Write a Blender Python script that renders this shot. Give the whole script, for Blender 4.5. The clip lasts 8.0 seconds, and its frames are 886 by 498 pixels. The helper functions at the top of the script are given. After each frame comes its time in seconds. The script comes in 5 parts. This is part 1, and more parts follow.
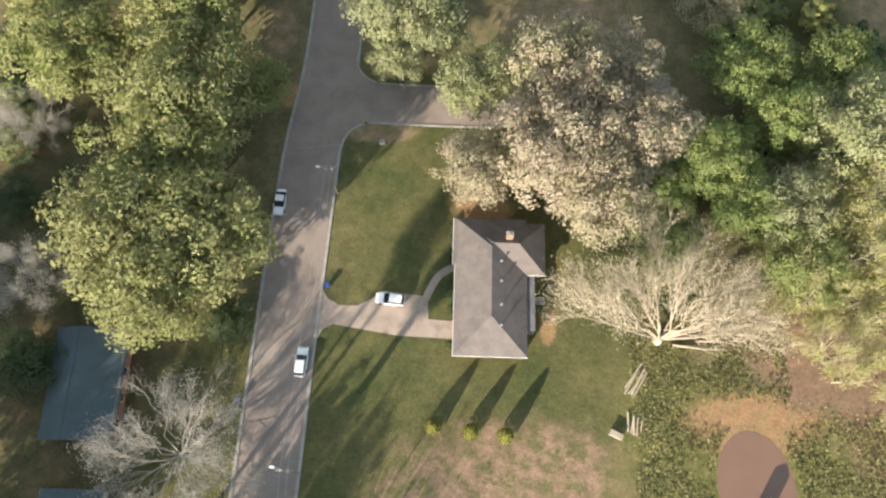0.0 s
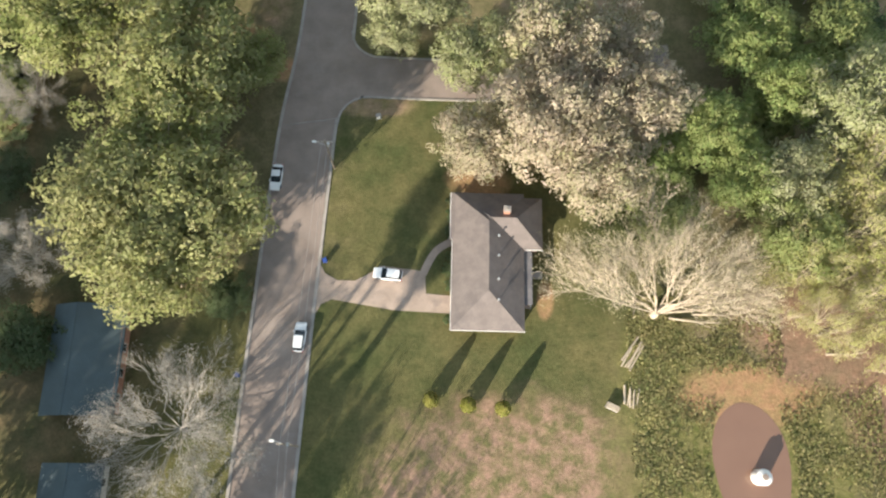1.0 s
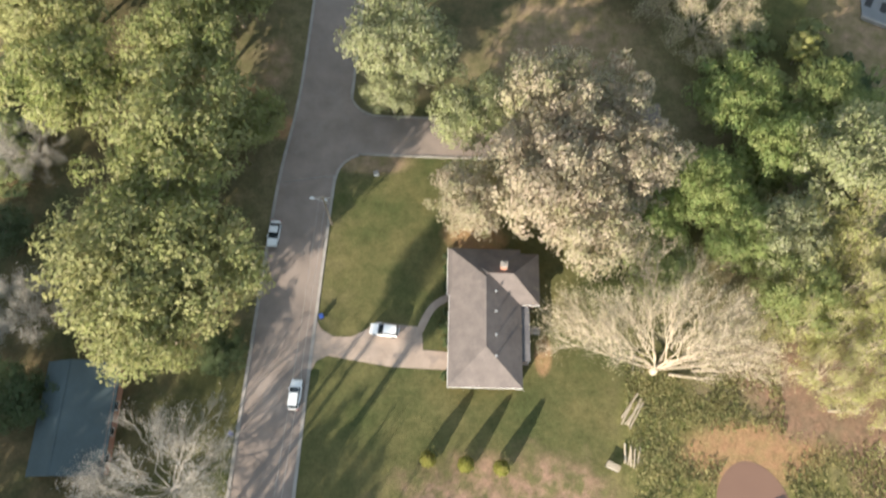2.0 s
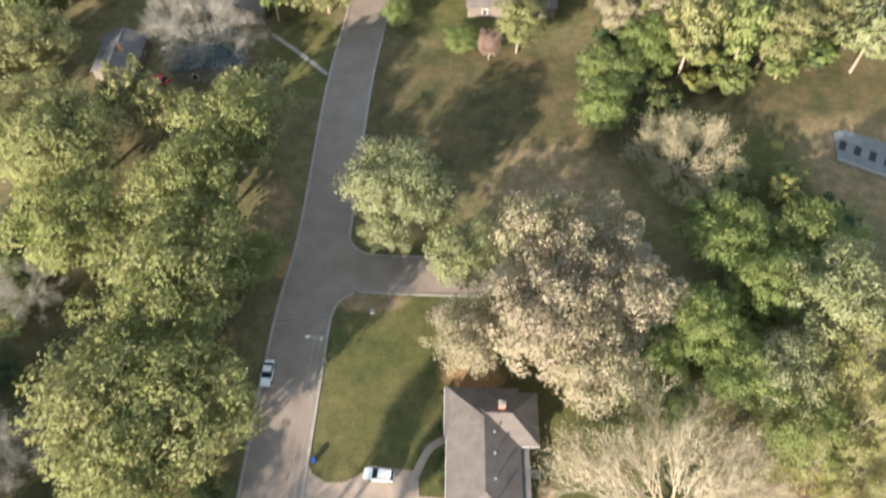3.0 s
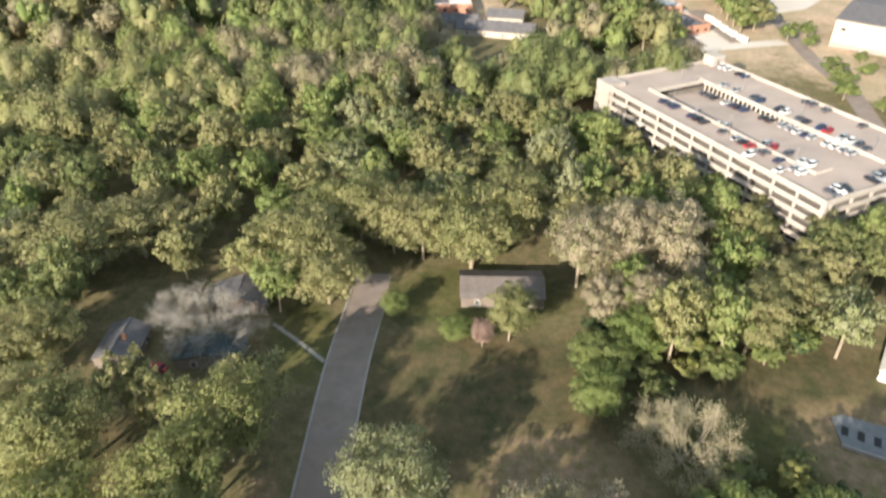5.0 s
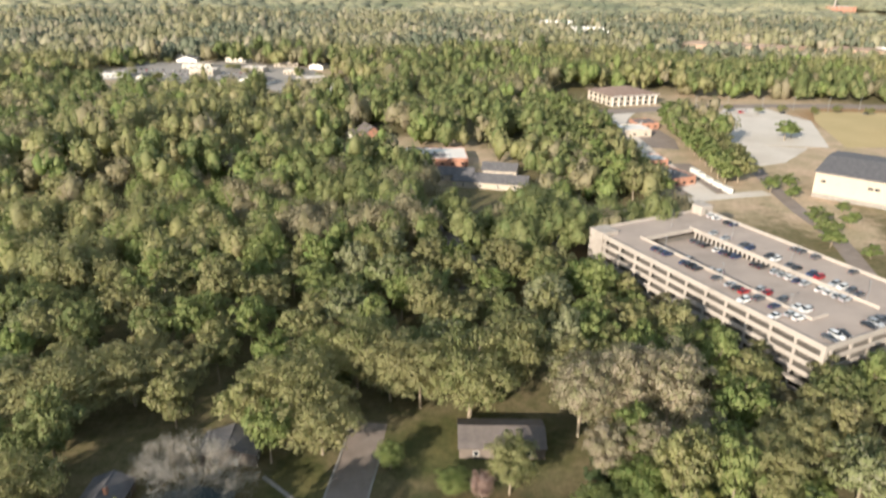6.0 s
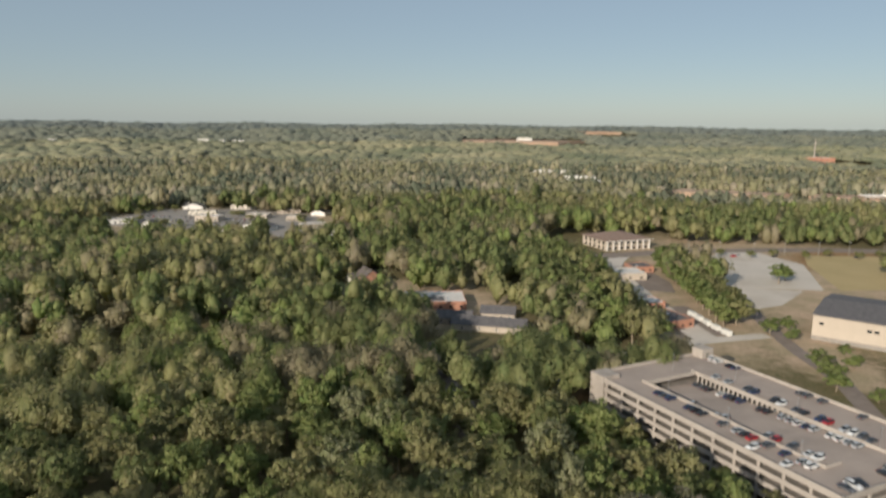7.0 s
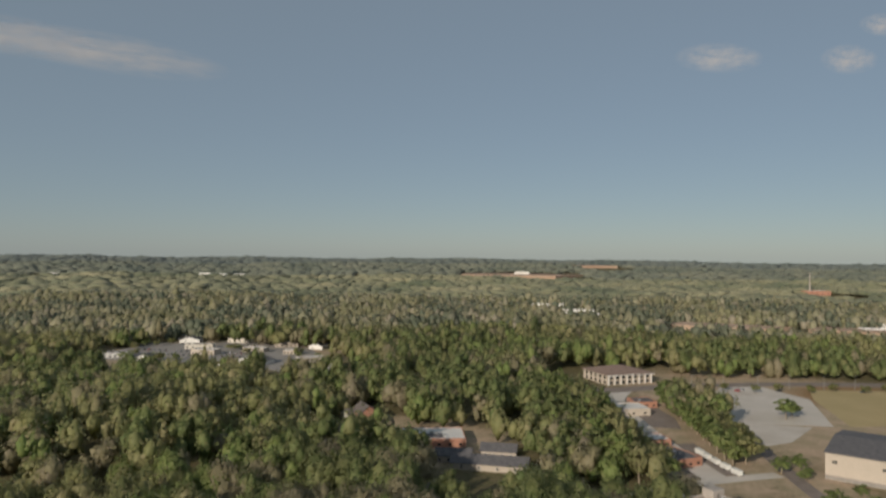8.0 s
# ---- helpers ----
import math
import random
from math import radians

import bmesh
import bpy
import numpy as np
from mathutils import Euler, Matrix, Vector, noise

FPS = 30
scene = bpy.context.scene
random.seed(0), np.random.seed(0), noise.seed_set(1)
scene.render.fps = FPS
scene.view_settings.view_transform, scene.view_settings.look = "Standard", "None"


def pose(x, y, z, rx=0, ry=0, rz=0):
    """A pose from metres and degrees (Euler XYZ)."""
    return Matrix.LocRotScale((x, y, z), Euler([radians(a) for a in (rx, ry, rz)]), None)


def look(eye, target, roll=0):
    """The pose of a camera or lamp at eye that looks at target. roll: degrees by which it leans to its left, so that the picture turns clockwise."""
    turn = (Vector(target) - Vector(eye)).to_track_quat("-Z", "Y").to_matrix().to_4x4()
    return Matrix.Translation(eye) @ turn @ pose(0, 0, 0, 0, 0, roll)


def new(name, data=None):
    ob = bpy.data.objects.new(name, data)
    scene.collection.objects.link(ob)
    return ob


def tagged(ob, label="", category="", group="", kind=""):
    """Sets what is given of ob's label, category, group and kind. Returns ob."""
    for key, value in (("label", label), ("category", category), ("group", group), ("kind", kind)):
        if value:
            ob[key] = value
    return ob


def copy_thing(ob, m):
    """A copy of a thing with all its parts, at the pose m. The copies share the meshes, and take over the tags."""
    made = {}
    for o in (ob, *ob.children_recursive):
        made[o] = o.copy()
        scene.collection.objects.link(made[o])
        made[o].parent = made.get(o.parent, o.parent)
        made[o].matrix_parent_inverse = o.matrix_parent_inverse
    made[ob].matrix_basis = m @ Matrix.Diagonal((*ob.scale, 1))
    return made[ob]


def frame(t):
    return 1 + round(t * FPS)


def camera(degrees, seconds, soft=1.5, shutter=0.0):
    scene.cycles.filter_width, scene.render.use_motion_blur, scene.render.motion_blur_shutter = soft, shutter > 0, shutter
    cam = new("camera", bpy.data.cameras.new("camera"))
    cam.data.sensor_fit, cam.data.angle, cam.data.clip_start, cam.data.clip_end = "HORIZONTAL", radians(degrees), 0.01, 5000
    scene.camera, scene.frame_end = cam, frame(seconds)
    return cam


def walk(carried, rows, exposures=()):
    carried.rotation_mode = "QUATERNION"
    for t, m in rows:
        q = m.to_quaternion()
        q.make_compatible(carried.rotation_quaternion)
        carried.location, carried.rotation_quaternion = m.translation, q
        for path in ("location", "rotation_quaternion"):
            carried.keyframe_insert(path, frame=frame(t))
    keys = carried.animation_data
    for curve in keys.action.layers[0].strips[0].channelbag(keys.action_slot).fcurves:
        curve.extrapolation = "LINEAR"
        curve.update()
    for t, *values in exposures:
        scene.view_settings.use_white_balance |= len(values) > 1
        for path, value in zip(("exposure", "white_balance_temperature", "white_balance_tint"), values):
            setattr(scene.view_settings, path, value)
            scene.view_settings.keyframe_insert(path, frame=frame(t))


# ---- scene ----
cam = camera(64.37, 8.0, soft=2.3, shutter=0.5)
PATH = [
    (0.0, 19.51, 1.88, -0.02), (0.5, 19.15, 1.59, 0.17), (1.0, 17.46, 1.18, 0.39), (1.2, 17.45, 1.05, 0.55),
    (2.3, 25.20, 0.49, 0.86), (2.5, 27.49, 0.42, 0.85), (3.0, 33.16, 0.25, 0.78), (3.5, 38.91, 0.19, 0.68),
    (4.0, 44.71, 0.18, 0.65), (4.5, 50.41, 0.13, 0.63), (4.7, 52.67, 0.11, 0.67), (5.8, 65.63, 0.03, 0.71),
    (6.0, 67.98, 0.0, 0.68), (6.5, 73.78, -0.01, 0.65), (7.0, 79.59, 0.0, 0.60), (7.5, 85.40, -0.01, 0.62),
    (8.0, 90.40, 0.0, 0.59),
]
EYE = 108.0
walk(cam, [(t, pose(0, 0, EYE, 0, 0, yaw) @ pose(0, 0, 0, tilt) @ pose(0, 0, 0, 0, 0, roll)) for t, tilt, yaw, roll in PATH],
     [(0.0, 1.5), (2.5, 1.58), (3.5, 1.62), (4.5, 1.47), (5.3, 1.22), (6.0, 0.90), (6.5, 0.42), (7.0, 0.02), (8.0, -0.44)])

# ---- world and sun ----
SUN_EL, SUN_FROM = 20.0, (-0.54, -0.84)
world = bpy.data.worlds.new("sky")
scene.world = world
world.use_nodes = True
wn = world.node_tree
sky = wn.nodes.new("ShaderNodeTexSky")
sky.sky_type, sky.sun_disc = "NISHITA", False
sky.sun_elevation, sky.sun_rotation = radians(SUN_EL), math.atan2(SUN_FROM[0], SUN_FROM[1])
sky.altitude, sky.air_density, sky.dust_density, sky.ozone_density = 0, 0.8, 0.3, 1.5
wn.nodes["Background"].inputs[1].default_value = 0.140
haze = wn.nodes.new("ShaderNodeMix")
haze.data_type = "RGBA"
haze.inputs[0].default_value, haze.inputs[7].default_value = 0.75, (1.9, 2.3, 2.55, 1)
wn.links.new(sky.outputs[0], haze.inputs[6])
wn.links.new(haze.outputs[2], wn.nodes["Background"].inputs[0])
sun = new("sun", bpy.data.lights.new("sun", "SUN"))
sun.data.energy, sun.data.angle, sun.data.color = 5.0, radians(0.8), (1.0, 0.90, 0.76)
SUN_DIR = Vector((SUN_FROM[0] * math.cos(radians(SUN_EL)), SUN_FROM[1] * math.cos(radians(SUN_EL)), math.sin(radians(SUN_EL))))
sun.matrix_world = look(SUN_DIR * 300, (0, 0, 0))


# ---- materials ----
def material(name, rough=0.8, metal=0.0):
    m = bpy.data.materials.new(name)
    m.use_nodes = True
    b = m.node_tree.nodes["Principled BSDF"]
    b.inputs["Roughness"].default_value, b.inputs["Metallic"].default_value = rough, metal
    return m, m.node_tree, b


def coords(nt):
    return nt.nodes.new("ShaderNodeTexCoord").outputs["Object"]


def place_out(nt):
    return nt.nodes.new("ShaderNodeNewGeometry").outputs["Position"]


def noise_out(nt, src, scale, detail=4.0, rough=0.6):
    n = nt.nodes.new("ShaderNodeTexNoise")
    n.inputs["Scale"].default_value, n.inputs["Detail"].default_value, n.inputs["Roughness"].default_value = scale, detail, rough
    nt.links.new(src, n.inputs["Vector"])
    return n.outputs["Fac"]


def ramp_out(nt, fac, lo, hi):
    r = nt.nodes.new("ShaderNodeMapRange")
    r.inputs["From Min"].default_value, r.inputs["From Max"].default_value = lo, hi
    nt.links.new(fac, r.inputs["Value"])
    return r.outputs[0]


def mix_out(nt, fac, a, b, mode="MIX"):
    x = nt.nodes.new("ShaderNodeMix")
    x.data_type, x.blend_type = "RGBA", mode
    for sock, v in ((x.inputs[0], fac), (x.inputs[6], a), (x.inputs[7], b)):
        if isinstance(v, (tuple, float, int)):
            sock.default_value = (*v, 1.0) if isinstance(v, tuple) else v
        else:
            nt.links.new(v, sock)
    return x.outputs[2]


def bump_in(nt, b, fac, strength, dist=0.05):
    n = nt.nodes.new("ShaderNodeBump")
    n.inputs["Strength"].default_value, n.inputs["Distance"].default_value = strength, dist
    nt.links.new(fac, n.inputs["Height"])
    nt.links.new(n.outputs[0], b.inputs["Normal"])


def surface(name, a, b2, scale=1.0, fine=12.0, rough=0.8, metal=0.0, bump=0.3, dirt=None, world_place=True):
    """Two tones mixed by a broad noise, a fine grain over them and a little relief."""
    m, nt, b = material(name, rough, metal)
    src = place_out(nt) if world_place else coords(nt)
    broad = ramp_out(nt, noise_out(nt, src, scale), 0.35, 0.65)
    grain = noise_out(nt, src, fine, 3.0)
    col = mix_out(nt, broad, a, b2)
    col = mix_out(nt, 0.35, col, mix_out(nt, grain, (0.25, 0.25, 0.25), (0.8, 0.8, 0.8)), "OVERLAY")
    if dirt:
        spot = ramp_out(nt, noise_out(nt, src, scale * 0.37, 6.0, 0.7), 0.52, 0.68)
        col = mix_out(nt, spot, col, dirt)
    nt.links.new(col, b.inputs["Base Color"])
    bump_in(nt, b, grain, bump)
    return m


def plain(name, colour, rough=0.5, metal=0.0):
    m, nt, b = material(name, rough, metal)
    grain = noise_out(nt, coords(nt), 3.0)
    dark = tuple(c * 0.82 for c in colour)
    nt.links.new(mix_out(nt, grain, dark, colour), b.inputs["Base Color"])
    return m


def leaf_material(name, a, b2, c, scale=0.35):
    """Leaves: two tones by clump, a third by the tree, thin enough to let light through."""
    m, nt, b = material(name, 0.6)
    src = place_out(nt)
    clump = ramp_out(nt, noise_out(nt, src, scale, 3.0), 0.35, 0.65)
    col = mix_out(nt, clump, a, b2)
    isl = nt.nodes.new("ShaderNodeNewGeometry").outputs["Random Per Island"]
    col = mix_out(nt, ramp_out(nt, isl, 0.55, 1.0), col, c)
    info = nt.nodes.new("ShaderNodeObjectInfo").outputs["Random"]
    col = mix_out(nt, mix_out(nt, info, (0.0, 0.0, 0.0), (0.4, 0.4, 0.4)), col, c)
    nt.links.new(col, b.inputs["Base Color"])
    b.inputs["Specular IOR Level"].default_value = 0.25
    tr = nt.nodes.new("ShaderNodeBsdfTranslucent")
    nt.links.new(col, tr.inputs["Color"])
    mx = nt.nodes.new("ShaderNodeMixShader")
    mx.inputs[0].default_value = 0.5
    nt.links.new(b.outputs[0], mx.inputs[1])
    nt.links.new(tr.outputs[0], mx.inputs[2])
    nt.links.new(mx.outputs[0], nt.nodes["Material Output"].inputs["Surface"])
    return m


LEAF = {
    "olive": leaf_material("olive_leaves", (0.235, 0.280, 0.086), (0.345, 0.350, 0.132), (0.370, 0.345, 0.182)),
    "blossom": leaf_material("budding_leaves", (0.315, 0.33, 0.15), (0.49, 0.415, 0.3), (0.505, 0.41, 0.325)),
    "pale": leaf_material("pale_leaves", (0.266, 0.307, 0.117), (0.360, 0.376, 0.180), (0.403, 0.382, 0.263)),
    "green": leaf_material("green_leaves", (0.180, 0.262, 0.083), (0.312, 0.369, 0.124), (0.349, 0.357, 0.152)),
    "dark": leaf_material("dark_leaves", (0.062, 0.106, 0.043), (0.113, 0.164, 0.062), (0.144, 0.159, 0.086)),
    "wood": leaf_material("woodland_leaves", (0.240, 0.270, 0.104), (0.380, 0.370, 0.160), (0.415, 0.365, 0.205), 0.11),
    "brown": leaf_material("russet_leaves", (0.275, 0.262, 0.14), (0.375, 0.332, 0.19), (0.375, 0.32, 0.222), 0.11),
    # far sets: greyed and lightened, with distance haze painted into the leaf colour
    "far": leaf_material("far_green_hazed_leaves", (0.270, 0.285, 0.154), (0.420, 0.395, 0.226), (0.430, 0.380, 0.242), 0.009),
    "far_pale": leaf_material("far_olive_hazed_leaves", (0.382, 0.371, 0.227), (0.493, 0.456, 0.297), (0.477, 0.417, 0.312), 0.009),
    "far_dark": leaf_material("far_dark_hazed_leaves", (0.144, 0.185, 0.122), (0.239, 0.270, 0.175), (0.286, 0.278, 0.200), 0.009),
    "deep": leaf_material("deep_green_leaves", (0.168, 0.220, 0.086), (0.270, 0.308, 0.120), (0.322, 0.312, 0.146), 0.11),
    "yellow": leaf_material("yellow_green_leaves", (0.30, 0.33, 0.094), (0.40, 0.40, 0.143), (0.44, 0.40, 0.198)),
    "pink": leaf_material("pink_blossom", (0.464, 0.318, 0.271), (0.567, 0.424, 0.370), (0.412, 0.297, 0.246)),
    "bud": leaf_material("beige_buds", (0.391, 0.350, 0.206), (0.474, 0.424, 0.256), (0.433, 0.382, 0.246)),
    "greybud": leaf_material("grey_buds", (0.319, 0.297, 0.271), (0.391, 0.371, 0.345), (0.330, 0.307, 0.271)),
}
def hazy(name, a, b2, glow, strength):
    """Far ridges of the backdrop; their tone and glow stand in for haze."""
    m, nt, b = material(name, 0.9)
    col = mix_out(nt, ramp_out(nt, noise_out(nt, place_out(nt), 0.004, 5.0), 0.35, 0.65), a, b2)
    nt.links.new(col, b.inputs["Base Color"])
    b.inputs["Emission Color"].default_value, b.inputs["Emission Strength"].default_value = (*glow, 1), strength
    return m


RIDGE_NEAR = hazy("haze_glow_ridge_near", (0.105, 0.120, 0.068), (0.255, 0.235, 0.140), (0.43, 0.45, 0.43), 0.02)
RIDGE_MIDDLE = hazy("haze_glow_ridge_middle", (0.085, 0.10, 0.07), (0.16, 0.16, 0.11), (0.43, 0.45, 0.44), 0.05)
RIDGE_FAR = hazy("haze_glow_ridge_far", (0.06, 0.075, 0.06), (0.10, 0.11, 0.085), (0.42, 0.45, 0.46), 0.10)
BARK = surface("bark", (0.22, 0.17, 0.12), (0.33, 0.27, 0.2), 1.5, 9.0, 0.9)
PALE_BARK = surface("pale_bark", (0.32, 0.26, 0.185), (0.42, 0.35, 0.26), 1.5, 9.0, 0.9)
GREY_BARK = surface("grey_bark", (0.27, 0.24, 0.20), (0.40, 0.36, 0.30), 1.5, 9.0, 0.9)
ASPHALT = surface("asphalt", (0.182, 0.144, 0.120), (0.236, 0.188, 0.158), 0.25, 6.0, 0.9, dirt=(0.245, 0.203, 0.175))
CONCRETE = surface("driveway_concrete", (0.265, 0.203, 0.160), (0.328, 0.254, 0.203), 0.5, 5.0, 0.85, dirt=(0.195, 0.156, 0.133))
KERB = surface("kerb_concrete", (0.234, 0.211, 0.187), (0.312, 0.281, 0.250), 0.6, 5.0, 0.85)
SHINGLE = surface("roof_shingles", (0.118, 0.098, 0.089), (0.153, 0.127, 0.115), 0.6, 7.0, 0.9, dirt=(0.100, 0.085, 0.080))
# blue-grey tone lowered, with tree shade on the roof put into it
BLUE_METAL = surface("blue_grey_roofing", (0.043, 0.062, 0.068), (0.054, 0.077, 0.084), 0.3, 5.0, 0.75, bump=0.1)
DARK_ROOF = surface("dark_shingles", (0.09, 0.085, 0.09), (0.14, 0.13, 0.13), 0.5, 7.0, 0.9)
BRICK = surface("red_brick", (0.36, 0.17, 0.11), (0.42, 0.22, 0.15), 0.8, 9.0, 0.85)
TRIM = plain("white_trim", (0.75, 0.73, 0.68), 0.5)
GLASS, gnt, gb = material("window_glass", 0.08)
gb.inputs["Base Color"].default_value = (0.02, 0.025, 0.03, 1)
RUBBER = plain("rubber", (0.03, 0.03, 0.03), 0.9)
CHROME = plain("alloy", (0.5, 0.5, 0.52), 0.35, 0.9)
GALV = plain("galvanised_metal", (0.55, 0.55, 0.54), 0.4, 0.7)
PALE_CONC = surface("precast_concrete", (0.37, 0.325, 0.285), (0.42, 0.37, 0.325), 0.15, 3.0, 0.85, dirt=(0.31, 0.27, 0.235))
DECK = surface("deck_concrete", (0.32, 0.262, 0.224), (0.38, 0.31, 0.265), 0.08, 3.0, 0.85, dirt=(0.27, 0.222, 0.19))
# dark concrete; between the garage decks this tone stands in for shade
SHADE_CONC = surface("dark_shade_concrete", (0.20, 0.18, 0.16), (0.26, 0.23, 0.2), 0.3, 3.0, 0.9)


def zone(nt, src, cx, cy, rx, ry, lo=0.75, hi=1.15, rough_scale=0.18, amount=0.9):
    """1 inside an ellipse on the plan with a ragged edge, 0 outside."""
    s = nt.nodes.new("ShaderNodeVectorMath"); s.operation = "SUBTRACT"
    s.inputs[1].default_value = (cx, cy, 0)
    nt.links.new(src, s.inputs[0])
    d = nt.nodes.new("ShaderNodeVectorMath"); d.operation = "MULTIPLY"
    d.inputs[1].default_value = (1 / rx, 1 / ry, 0)
    nt.links.new(s.outputs[0], d.inputs[0])
    ln = nt.nodes.new("ShaderNodeVectorMath"); ln.operation = "LENGTH"
    nt.links.new(d.outputs[0], ln.inputs[0])
    add = nt.nodes.new("ShaderNodeMath"); add.operation = "ADD"
    nt.links.new(ln.outputs["Value"], add.inputs[0])
    n = nt.nodes.new("ShaderNodeMath"); n.operation = "MULTIPLY_ADD"
    n.inputs[1].default_value, n.inputs[2].default_value = amount, -amount / 2
    nt.links.new(noise_out(nt, src, rough_scale, 6.0, 0.65), n.inputs[0])
    nt.links.new(n.outputs[0], add.inputs[1])
    r = nt.nodes.new("ShaderNodeMapRange")
    r.inputs["From Min"].default_value, r.inputs["From Max"].default_value = lo, hi
    r.inputs["To Min"].default_value, r.inputs["To Max"].default_value = 1.0, 0.0
    nt.links.new(add.outputs[0], r.inputs["Value"])
    return r.outputs[0]


def ground_material():
    m, nt, b = material("ground", 0.95)
    src = place_out(nt)
    lawn = mix_out(nt, ramp_out(nt, noise_out(nt, src, 0.09, 5.0), 0.35, 0.65), (0.060, 0.070, 0.027), (0.118, 0.105, 0.046))
    litter = mix_out(nt, ramp_out(nt, noise_out(nt, src, 0.25, 6.0), 0.35, 0.65), (0.105, 0.100, 0.049), (0.173, 0.140, 0.082))
    earth = mix_out(nt, ramp_out(nt, noise_out(nt, src, 0.4, 6.0), 0.35, 0.65), (0.252, 0.175, 0.119), (0.154, 0.130, 0.063))
    clay = mix_out(nt, ramp_out(nt, noise_out(nt, src, 0.5, 6.0), 0.35, 0.65), (0.294, 0.168, 0.098), (0.238, 0.168, 0.084))
    meadow = mix_out(nt, ramp_out(nt, noise_out(nt, src, 0.7, 6.0), 0.35, 0.65), (0.084, 0.091, 0.028), (0.168, 0.147, 0.063))
    tan = mix_out(nt, ramp_out(nt, noise_out(nt, src, 0.06, 6.0), 0.4, 0.6), (0.44, 0.33, 0.24), (0.33, 0.27, 0.18))
    dirt = mix_out(nt, ramp_out(nt, noise_out(nt, src, 0.45, 6.0), 0.35, 0.65), (0.225, 0.140, 0.098), (0.160, 0.115, 0.078))
    bare = mix_out(nt, ramp_out(nt, noise_out(nt, src, 0.35, 7.0, 0.7), 0.40, 0.60), (0.270, 0.172, 0.125), (0.120, 0.112, 0.050))
    # rough grass, darkened to stand in for tree shade on field and wood's edge
    rough = mix_out(nt, ramp_out(nt, noise_out(nt, src, 0.16, 6.0), 0.35, 0.65), (0.057, 0.060, 0.029), (0.122, 0.094, 0.053))
    col = litter
    for cx, cy, rx, ry, what in (
            (8, 42, 33, 36, lawn), (-2, 8, 40, 26, lawn), (-38, 14, 12, 12, lawn), (8, 106, 36, 24, rough), (-44, 10, 16, 22, lawn), (-64, 4, 20, 30, lawn), (-60, 45, 22, 60, rough), (-32, 122, 8, 16, lawn),
            (8, 140, 24, 14, lawn), (12, -3, 23, 14, bare), (60, 87, 18, 20, lawn), (22, 84, 14, 14, earth), (45, 2, 20, 16, meadow), (33, 14, 7, 10, meadow),
            (46, 12, 11, 5, clay), (15.6, 26.0, 1.5, 3, clay), (-29.5, 66, 3, 2.4, clay), (-36, 72, 4, 3, clay), (-32, 80, 3, 6, earth), (57, 22, 11, 8, dirt), (66, 11, 6, 10, dirt), (49, 25, 6, 3.5, dirt), (-18, 62, 4, 3, clay), (-13, 60, 7, 3, earth), (5, 46, 5, 4, clay), (52, 268, 10, 30, clay),
            (72, 116, 26, 16, rough), (84, 92, 14, 14, earth), (250, 500, 120, 190, tan), (330, 540, 60, 60, clay), (140, 410, 40, 110, tan), (178, 318, 20, 50, tan),
            (-20, 410, 60, 60, tan), (-240, 740, 150, 110, tan)):
        col = mix_out(nt, zone(nt, src, cx, cy, rx, ry), col, what)
    grain = noise_out(nt, src, 2.2, 5.0, 0.75)
    col = mix_out(nt, 0.5, col, mix_out(nt, grain, (0.22, 0.22, 0.22), (0.82, 0.82, 0.82)), "OVERLAY")
    tuft = ramp_out(nt, noise_out(nt, src, 0.55, 10.0, 0.78), 0.3, 0.7)
    col = mix_out(nt, 0.6, col, mix_out(nt, tuft, (0.22, 0.24, 0.20), (0.78, 0.74, 0.72)), "OVERLAY")
    nt.links.new(col, b.inputs["Base Color"])
    b.inputs["Specular IOR Level"].default_value = 0.1
    bump_in(nt, b, grain, 0.6, 0.2)
    return m


GROUND = ground_material()


# ---- mesh helpers ----
def obj(name, mesh, mat, parent=None):
    ob = new(name, mesh)
    if mat and not mesh.materials:
        mesh.materials.append(mat)
    ob.parent = parent
    return ob


def part(name, bm, mat, parent=None, label=""):
    mesh = bpy.data.meshes.new(name)
    bm.to_mesh(mesh)
    bm.free()
    ob = obj(name, mesh, mat, parent)
    return tagged(ob, label) if label else ob


def soup(name, verts, faces_n, mat, parent=None, smooth=False):
    """A mesh out of an array of corners, of which every faces_n in turn make a face."""
    v = np.asarray(verts, dtype=np.float32).reshape(-1, 3)
    n = len(v)
    return indexed(name, v, np.arange(n, dtype=np.int32).reshape(-1, faces_n), mat, parent, smooth)


def indexed(name, v, f, mat, parent=None, smooth=False):
    mesh = bpy.data.meshes.new(name)
    k, m = f.shape
    mesh.vertices.add(len(v)); mesh.vertices.foreach_set("co", np.asarray(v, dtype=np.float32).ravel())
    mesh.loops.add(k * m); mesh.loops.foreach_set("vertex_index", np.asarray(f, dtype=np.int32).ravel())
    mesh.polygons.add(k); mesh.polygons.foreach_set("loop_start", np.arange(0, k * m, m, dtype=np.int32))
    mesh.polygons.foreach_set("use_smooth", np.full(k, smooth))
    mesh.update(calc_edges=True)
    return obj(name, mesh, mat, parent)


def box(bm, x0, x1, y0, y1, z0, z1, bevel=0.0):
    r = bmesh.ops.create_cube(bm, size=1, matrix=Matrix.Translation(((x0 + x1) / 2, (y0 + y1) / 2, (z0 + z1) / 2)) @ Matrix.Diagonal((x1 - x0, y1 - y0, z1 - z0, 1)))
    if bevel:
        es = list({e for v in r["verts"] for e in v.link_edges})
        bmesh.ops.bevel(bm, geom=es, offset=bevel, segments=2, affect="EDGES")
    return bm


def boxed(*a, bevel=0.0):
    return box(bmesh.new(), *a, bevel=bevel)


